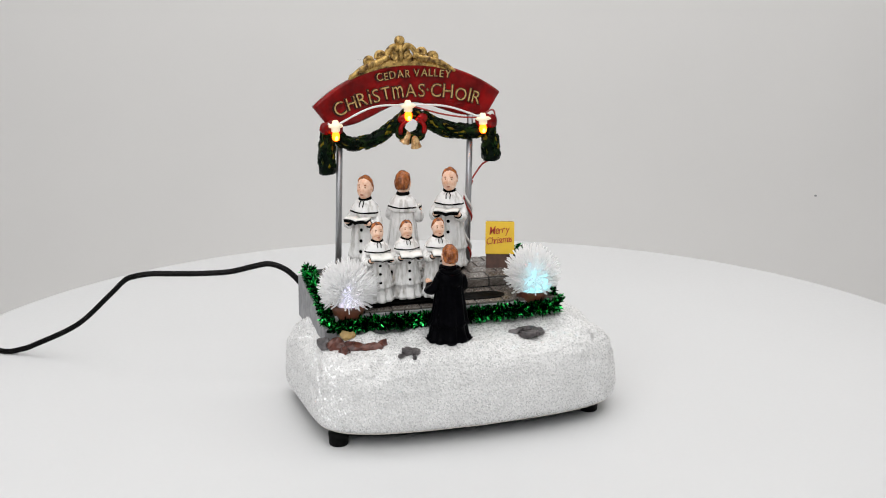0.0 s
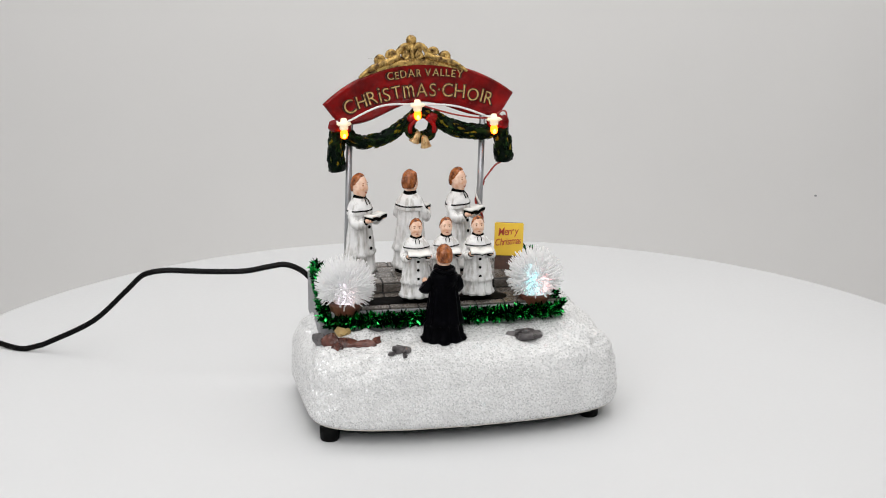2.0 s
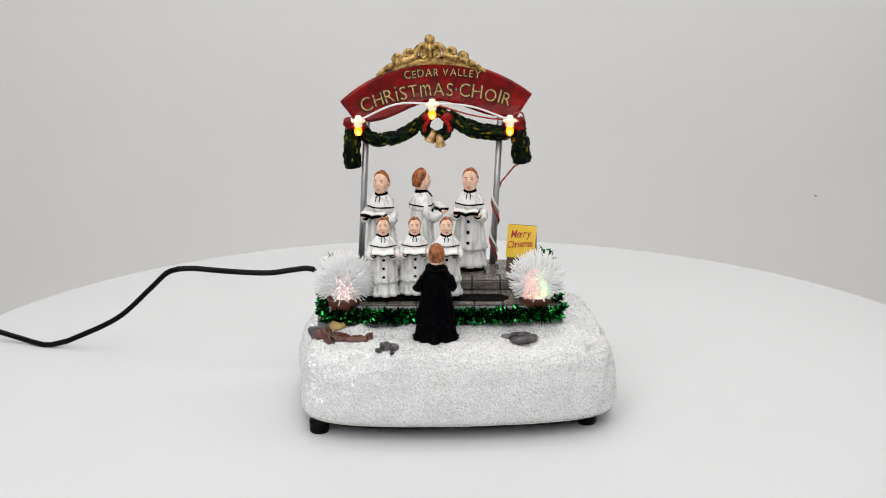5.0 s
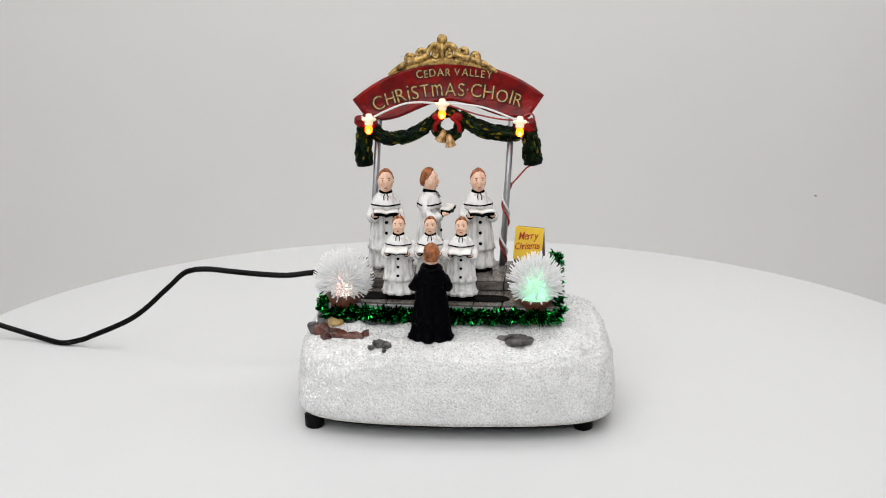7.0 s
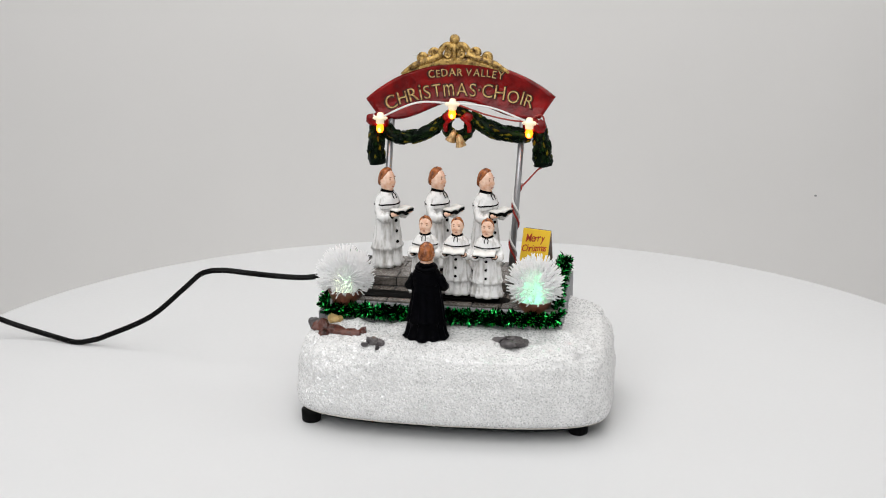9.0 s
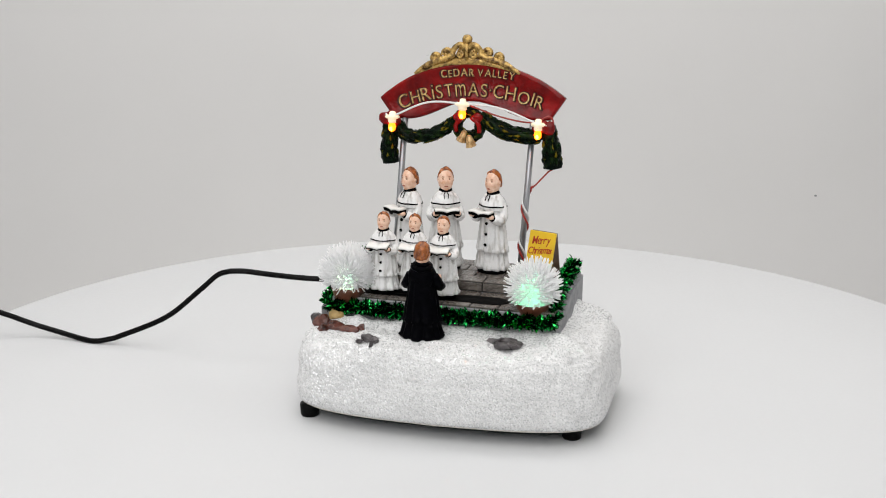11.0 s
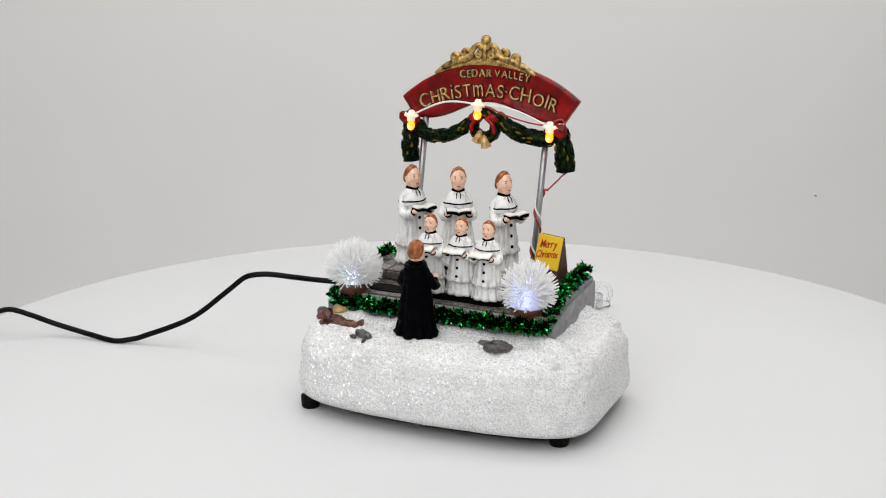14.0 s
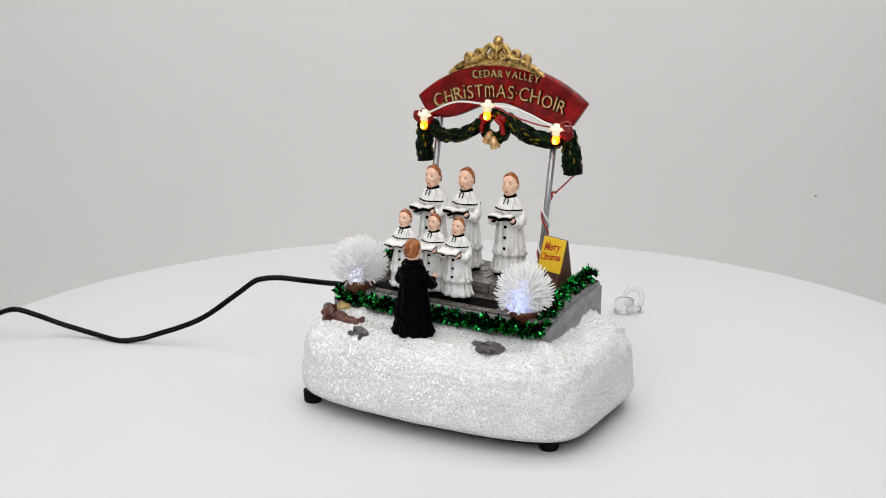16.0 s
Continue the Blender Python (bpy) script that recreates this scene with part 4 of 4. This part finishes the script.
# ---- tinsel ----
def tinsel():
    bm = bmesh.new()
    rng = random.Random(21)
    path = smooth_path([(-0.0668, 0.0565, 0.0702), (-0.0672, 0.038, 0.0692), (-0.0676, 0.018, 0.0668), (-0.0680, 0.003, 0.0622), (-0.0668, -0.0085, 0.0588), (-0.05, -0.0106, 0.0590), (-0.02, -0.0110, 0.0590), (0.01, -0.0108, 0.0592), (0.04, -0.0106, 0.0596), (SX1 - 0.001, -0.0085, 0.0600), (SX1 - 0.0020, 0.000, 0.0640), (SX1 - 0.0030, 0.018, 0.0690), (SX1 - 0.0030, 0.038, 0.0725), (SX1 - 0.0030, 0.056, 0.0740)], 14)
    lens = [0]
    for p, s in zip(path, path[1:]):
        lens.append(lens[-1] + (s - p).length)
    count = 11000
    j = 0
    for i in range(count):
        s = lens[-1] * (i + rng.random()) / count
        while j < len(lens) - 2 and lens[j + 1] < s:
            j += 1
        t = (s - lens[j]) / max(1e-9, lens[j + 1] - lens[j])
        p = path[j].lerp(path[j + 1], t)
        d = (path[j + 1] - path[j]).normalized()
        q = Matrix.Rotation(i * 2.1 + rng.uniform(-0.5, 0.5), 3, d) @ d.orthogonal().normalized()
        tip = (q + d * rng.uniform(-0.9, 0.9)).normalized()
        p = p + q * rng.uniform(0.0, 0.0030)
        side = Matrix.Rotation(rng.uniform(0, 3.14), 3, tip) @ tip.orthogonal().normalized()
        L, w = rng.uniform(0.0016, 0.0034), rng.uniform(0.00028, 0.00056)
        bend = side.cross(tip) * rng.uniform(-0.0022, 0.0022)
        a = [bm.verts.new(p - side * w), bm.verts.new(p + side * w)]
        b = [bm.verts.new(p + tip * L * 0.6 + bend * 0.4 - side * w), bm.verts.new(p + tip * L * 0.6 + bend * 0.4 + side * w)]
        c = bm.verts.new(p + tip * L + bend)
        bm.faces.new((a[0], a[1], b[1], b[0]))
        bm.faces.new((b[0], b[1], c))
    tube(bm, path, 0.0006, 5)
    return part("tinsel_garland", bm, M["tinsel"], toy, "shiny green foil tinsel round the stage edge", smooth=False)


tinsel()


# ---- rocks ----
def rock(name, c, lumps, turn, mats, label, seed, rough=0.25):
    """Angular painted stone made of a few broken lumps."""
    bm = bmesh.new()
    for n, (x, y, z, rx, ry, rz) in enumerate(lumps):
        start = len(bm.verts)
        bmesh.ops.create_icosphere(bm, subdivisions=2 if rough > 0.5 else 3, radius=1.0)
        bm.verts.ensure_lookup_table()
        off = Vector((seed + n * 3.7, n, seed))
        rr = random.Random(seed * 31 + n)
        cuts = [(Vector((rr.gauss(0, 1), rr.gauss(0, 1), rr.gauss(0, 1))).normalized(), rr.uniform(0.55, 0.85)) for _ in range(14)]
        for v in bm.verts[start:]:
            p = v.co * (1 + 0.42 * noise.noise(v.co * 1.7 + off) + rough * noise.noise(v.co * 4.4 + off))
            for nrm, d in cuts:
                over = p.dot(nrm) - d
                if over > 0:
                    p -= nrm * over
            p *= 1 + 0.05 * noise.noise(v.co * 6 + off)
            v.co = Vector((x + p.x * rx, y + p.y * ry, z + p.z * rz))
    ob = part(name, bm, mats, toy, label, smooth=False)
    ob.matrix_local = pose(*c, 0, 0, turn)
    return ob


rock("rock", (-0.0590, -0.0200, 0.0500), [(0, 0, 0, 0.0100, 0.0060, 0.0036), (-0.0090, 0.0030, 0.0008, 0.0066, 0.0060, 0.0060), (0.0100, -0.0020, -0.0002, 0.0076, 0.0038, 0.0030), (-0.0050, -0.0048, -0.0006, 0.0052, 0.0040, 0.0034), (0.0150, 0.0004, 0.0010, 0.0030, 0.0026, 0.0030)], -8, M["rock_brown"], "brown painted rock, half buried in snow", 2, 0.7)
rock("rock", (-0.0722, -0.0115, 0.0500), [(0, 0, 0, 0.0046, 0.0056, 0.0050)], 20, M["rock_grey"], "grey painted stone beside the stage corner", 6)
rock("rock", (-0.0612, -0.0150, 0.0548), [(0, 0, 0, 0.0044, 0.0030, 0.0032), (0.0030, 0.0004, -0.0006, 0.0028, 0.0026, 0.0024)], 5, M["rock_gold"], "ochre painted stone on the brown rock", 8)
rock("rock", (-0.0355, -0.0372, 0.0505), [(0.0006, 0, 0.0010, 0.0042, 0.0028, 0.0024), (0.0040, -0.0012, 0.0002, 0.0026, 0.0024, 0.0034), (-0.0040, -0.0010, -0.0004, 0.0022, 0.0018, 0.0016), (0.0026, -0.0034, -0.0020, 0.0018, 0.0020, 0.0022)], 12, M["rock_grey"], "small grey painted stone, half buried in snow", 11, 0.4)
rock("rock", (0.0335, -0.0215, 0.0506), [(-0.0060, 0.0, 0, 0.0056, 0.0042, 0.0026), (0.0002, 0.0022, 0.0004, 0.0056, 0.0040, 0.0028), (0.0058, -0.0006, 0, 0.0052, 0.0046, 0.0026), (0.0006, -0.0032, 0, 0.0056, 0.0036, 0.0024)], -8, M["rock_grey"], "flat grey cracked stone, half buried in snow", 14)

bm = bmesh.new()
for gx, gz in ((-0.001, 0.0085), (0.0035, 0.0095)):
    tube(bm, smooth_path([(gx - 0.0022, -0.0415, 0.0110), (gx, -0.0425, gz), (gx + 0.0012, -0.0420, gz + 0.0010), (gx + 0.0024, -0.0415, 0.0112)], 4), 0.00022, 5)
part("glue_strand", bm, M["clear"], toy, "stray thread of clear glue under the rim")

# ---- power cord ----
bm = bmesh.new()
CORD0 = Vector((-0.2357, 0.1078, 0.0))
CORD0.z = 0.0024
LEFT = [(-0.350, 0.1300, 0.004), (-0.3225, 0.1215, 0.0125), (-0.3070, 0.1160, 0.0180), (-0.2945, 0.1172, 0.0145), (-0.2800, 0.1190, 0.0086), (-0.2580, 0.1150, 0.0038), (-0.2425, 0.1090, 0.0022), CORD0]
MID = [CORD0, (-0.2290, 0.1078, 0.0040), (-0.2216, 0.1078, 0.0065), (-0.1929, 0.1058, 0.0201), (-0.1711, 0.1038, 0.0387), (-0.1603, 0.1028, 0.0485), (-0.1526, 0.1018, 0.0515)]
JOINT = Vector(MID[-1])
REAR = [JOINT, (-0.1440, 0.1023, 0.0530), (-0.1317, 0.1035, 0.0534), (-0.1162, 0.1075, 0.0533), (-0.0996, 0.1084, 0.0551), (-0.0863, 0.1085, 0.0589), (-0.0765, 0.1088, 0.0610), (-0.0668, 0.1090, 0.0580), (-0.0581, 0.1080, 0.0509), (-0.0490, 0.1050, 0.0420), (-0.0380, 0.1000, 0.0330)]


def cord_length(bm, pts, origin):
    tube(bm, [p - origin for p in smooth_path(pts, 8)], 0.00172, 12, 0, flat=0.8)
    for p in (pts[0], pts[-1]):
        ball(bm, Vector(p) - origin, 0.0016, 0, 12)


cord_length(bm, LEFT, CORD0)
cord = tagged(mesh_ob("power_cord", bm, M["cable"]), "black rubber power cord lying on the white table", "cord")
bm = bmesh.new()
cord_length(bm, MID, CORD0)
cord_middle = part("cord_middle", bm, M["cable"], cord, "rising middle of the cord")
bm = bmesh.new()
cord_length(bm, REAR, JOINT)
cord_rear = part("cord_end", bm, M["cable"], cord_middle, "end of the cord that runs into the ornament")

# ---- clear clip on the table ----
bm = bmesh.new()
pts = [(0.0055 + 0.0056 * math.cos(a), 0.004, 0.0085 + 0.0066 * math.sin(a)) for a in [math.pi * (-0.25 + 1.5 * k / 16) for k in range(17)]]
tube(bm, [Vector(p) - Vector((0.003, 0, 0)) for p in pts], 0.0016, 8)
block(bm, (-0.003, -0.001, 0.0048), (0.012, 0.011, 0.0096), None, 0, 0.002)
block(bm, (0.003, 0.002, 0.0020), (0.010, 0.004, 0.0038), None, 0, 0.001)
clip = tagged(mesh_ob("plastic_clip", bm, M["clear"]), "small clear plastic clip lying on the white table", "clip")

# ---- paving, one brick at a time ----
rng = random.Random(4)


def pavers():
    length, depth = 0.0152, 0.0089
    meshes = []
    for k in range(3):
        b = bmesh.new()
        block(b, (0, 0, 0), (length - 0.0007, depth - 0.0007, 0.0012), None, 0, 0.00025)
        o = mesh_ob("paver", b, M["paver"], stage_ob, smooth=False)
        meshes.append(o.data)
        bpy.data.objects.remove(o)
    for top, y0, rows in ((LOW, SY0, 3), (HIGH, SYM, 4)):
        dep = ((SYM - SY0) if top == LOW else (SY1 - SYM)) / rows
        for r in range(rows):
            for i in range(8):
                cx = SX0 + length * (i + (0.5 if r % 2 == 0 else 0.0)) + 0.0002
                if cx - length / 2 < SX0 - 0.001 or cx + length / 2 > SX1 + 0.001:
                    continue
                o = new("paver", meshes[rng.randrange(3)])
                o.parent = stage_ob
                o.matrix_local = pose(cx, y0 + dep * (r + 0.5), top - 0.0004 + rng.uniform(-0.0001, 0.0001), 0, 0, rng.uniform(-0.6, 0.6)) @ Matrix.Diagonal((1, dep / depth, 1, 1))
    for i in range(8):
        o = new("paver", meshes[0])
        o.parent = stage_ob
        o.matrix_local = pose(SX0 + length * (i + 0.5), SYM - 0.0006, (LOW + HIGH) / 2 + 0.0001, 90, 0, 0) @ Matrix.Diagonal((1, 0.52, 1, 1))


pavers()


# ---- what moves ----
TIMES = [0.4 * k for k in range(41)]


def between(t, rows):
    for (a, x), (b, y) in zip(rows, rows[1:]):
        if a <= t <= b:
            return x + (y - x) * (t - a) / (b - a)
    return rows[-1][1]


def motions():
    def turn(t):
        return -3.015 * (t - 7.0) - 4.1

    walk(toy, [(t, pose(0, 0, 0, 0, 0, turn(t))) for t in (0, 4, 8, 12, 16)])
    walk(carriage, [(t, pose(-0.0111 - 0.01326 * math.cos(2 * math.pi * t / 5.7), 0.0030, LOW + 0.0006)) for t in TIMES])
    middle = [(0, 148), (2.6, 148), (3.6, 138), (4.2, 122), (6.3, 93), (7, 80), (8.6, 70), (9.2, 66), (11.3, 14), (12.5, 15), (14.3, 30), (15.2, 16), (16, -2)]
    for t_rows, ob, pivot, off in (([(t, 15 - 52 * math.cos(2 * math.pi * t / 5.7)) for t in TIMES], BACK["l"], pose(-0.0412, 0.0383, 0), pose(0.0008, 0.005, -0.0018)),
                          ([(t, between(t, middle)) for t in TIMES], BACK["m"], pose(-0.0168, 0.0404, 0), pose(0, 0, 0)),
                          ([(t, 20 - 45 * math.cos(2 * math.pi * t / 5.7)) for t in TIMES], BACK["r"], pose(0.0099, 0.0417, 0), pose(0, 0, 0))):
        walk(ob, [(t, pivot @ pose(0, 0, HIGH + 0.0003, 0, 0, a) @ off) for t, a in t_rows])
    cord_rows = ((0, -0.2624, 0.0815, -6.2, -1.9), (1.5, -0.2569, 0.0857, -4.6, -2.0), (3.5, -0.2486, 0.0905, -4.3, -2.0), (7, -0.2332, 0.0980, -4.8, -1.0),
                 (9, -0.2247, 0.0995, -4.2, -0.1), (12.5, -0.2080, 0.1030, -4.0, 1.3), (14.5, -0.2003, 0.1025, -1.4, 3.0), (16, -0.1985, 0.1029, 1.5, 5.1))
    walk(cord, [(t, pose(x, y, TABLE_Z + 0.0016, 0, 0, -3)) for t, x, y, a, b in cord_rows])
    walk(cord_middle, [(t, pose(0, 0, 0, 0, b, a + 3)) for t, x, y, a, b in cord_rows])
    walk(cord_rear, [(t, Matrix.Translation(JOINT - CORD0) @ pose(0, 0, 0, 0, a, 0)) for t, a in ((0, 3.0), (3.5, 7.3), (7, 9.0), (12, 8.6), (16, 5.4))])
    walk(clip, [(t, Matrix.Rotation(radians(turn(t)), 4, "Z") @ pose(0.0080, 0.2070, TABLE_Z, 0, 0, 20)) for t in (0, 4, 8, 12, 16)])
    # the drum shows its slit the window at u, from 0 to 1 round its side
    right = [(0, 0.05), (1.5, 0.07), (2.1, 0.18), (2.6, 0.28), (4.2, 0.30), (6.3, 0.47), (7, 0.51), (11, 0.54), (12.0, 0.67), (12.7, 0.70), (13.6, 0.83), (16, 0.86)]
    left = [(0, 0.02), (1.5, 0.08), (2.6, 0.22), (4.2, 0.31), (6.6, 0.38), (7.6, 0.46), (9.0, 0.56), (11.3, 0.62), (12.5, 0.65), (13.3, 0.74), (14, 0.81), (16, 0.91)]
    for ob, rows in ((core_right, right), (core_left, left)):
        walk(ob, [(t, pose(0, 0, LAMP_Z, 0, 0, 90 - 360 * between(t, rows))) for t in TIMES])


motions()
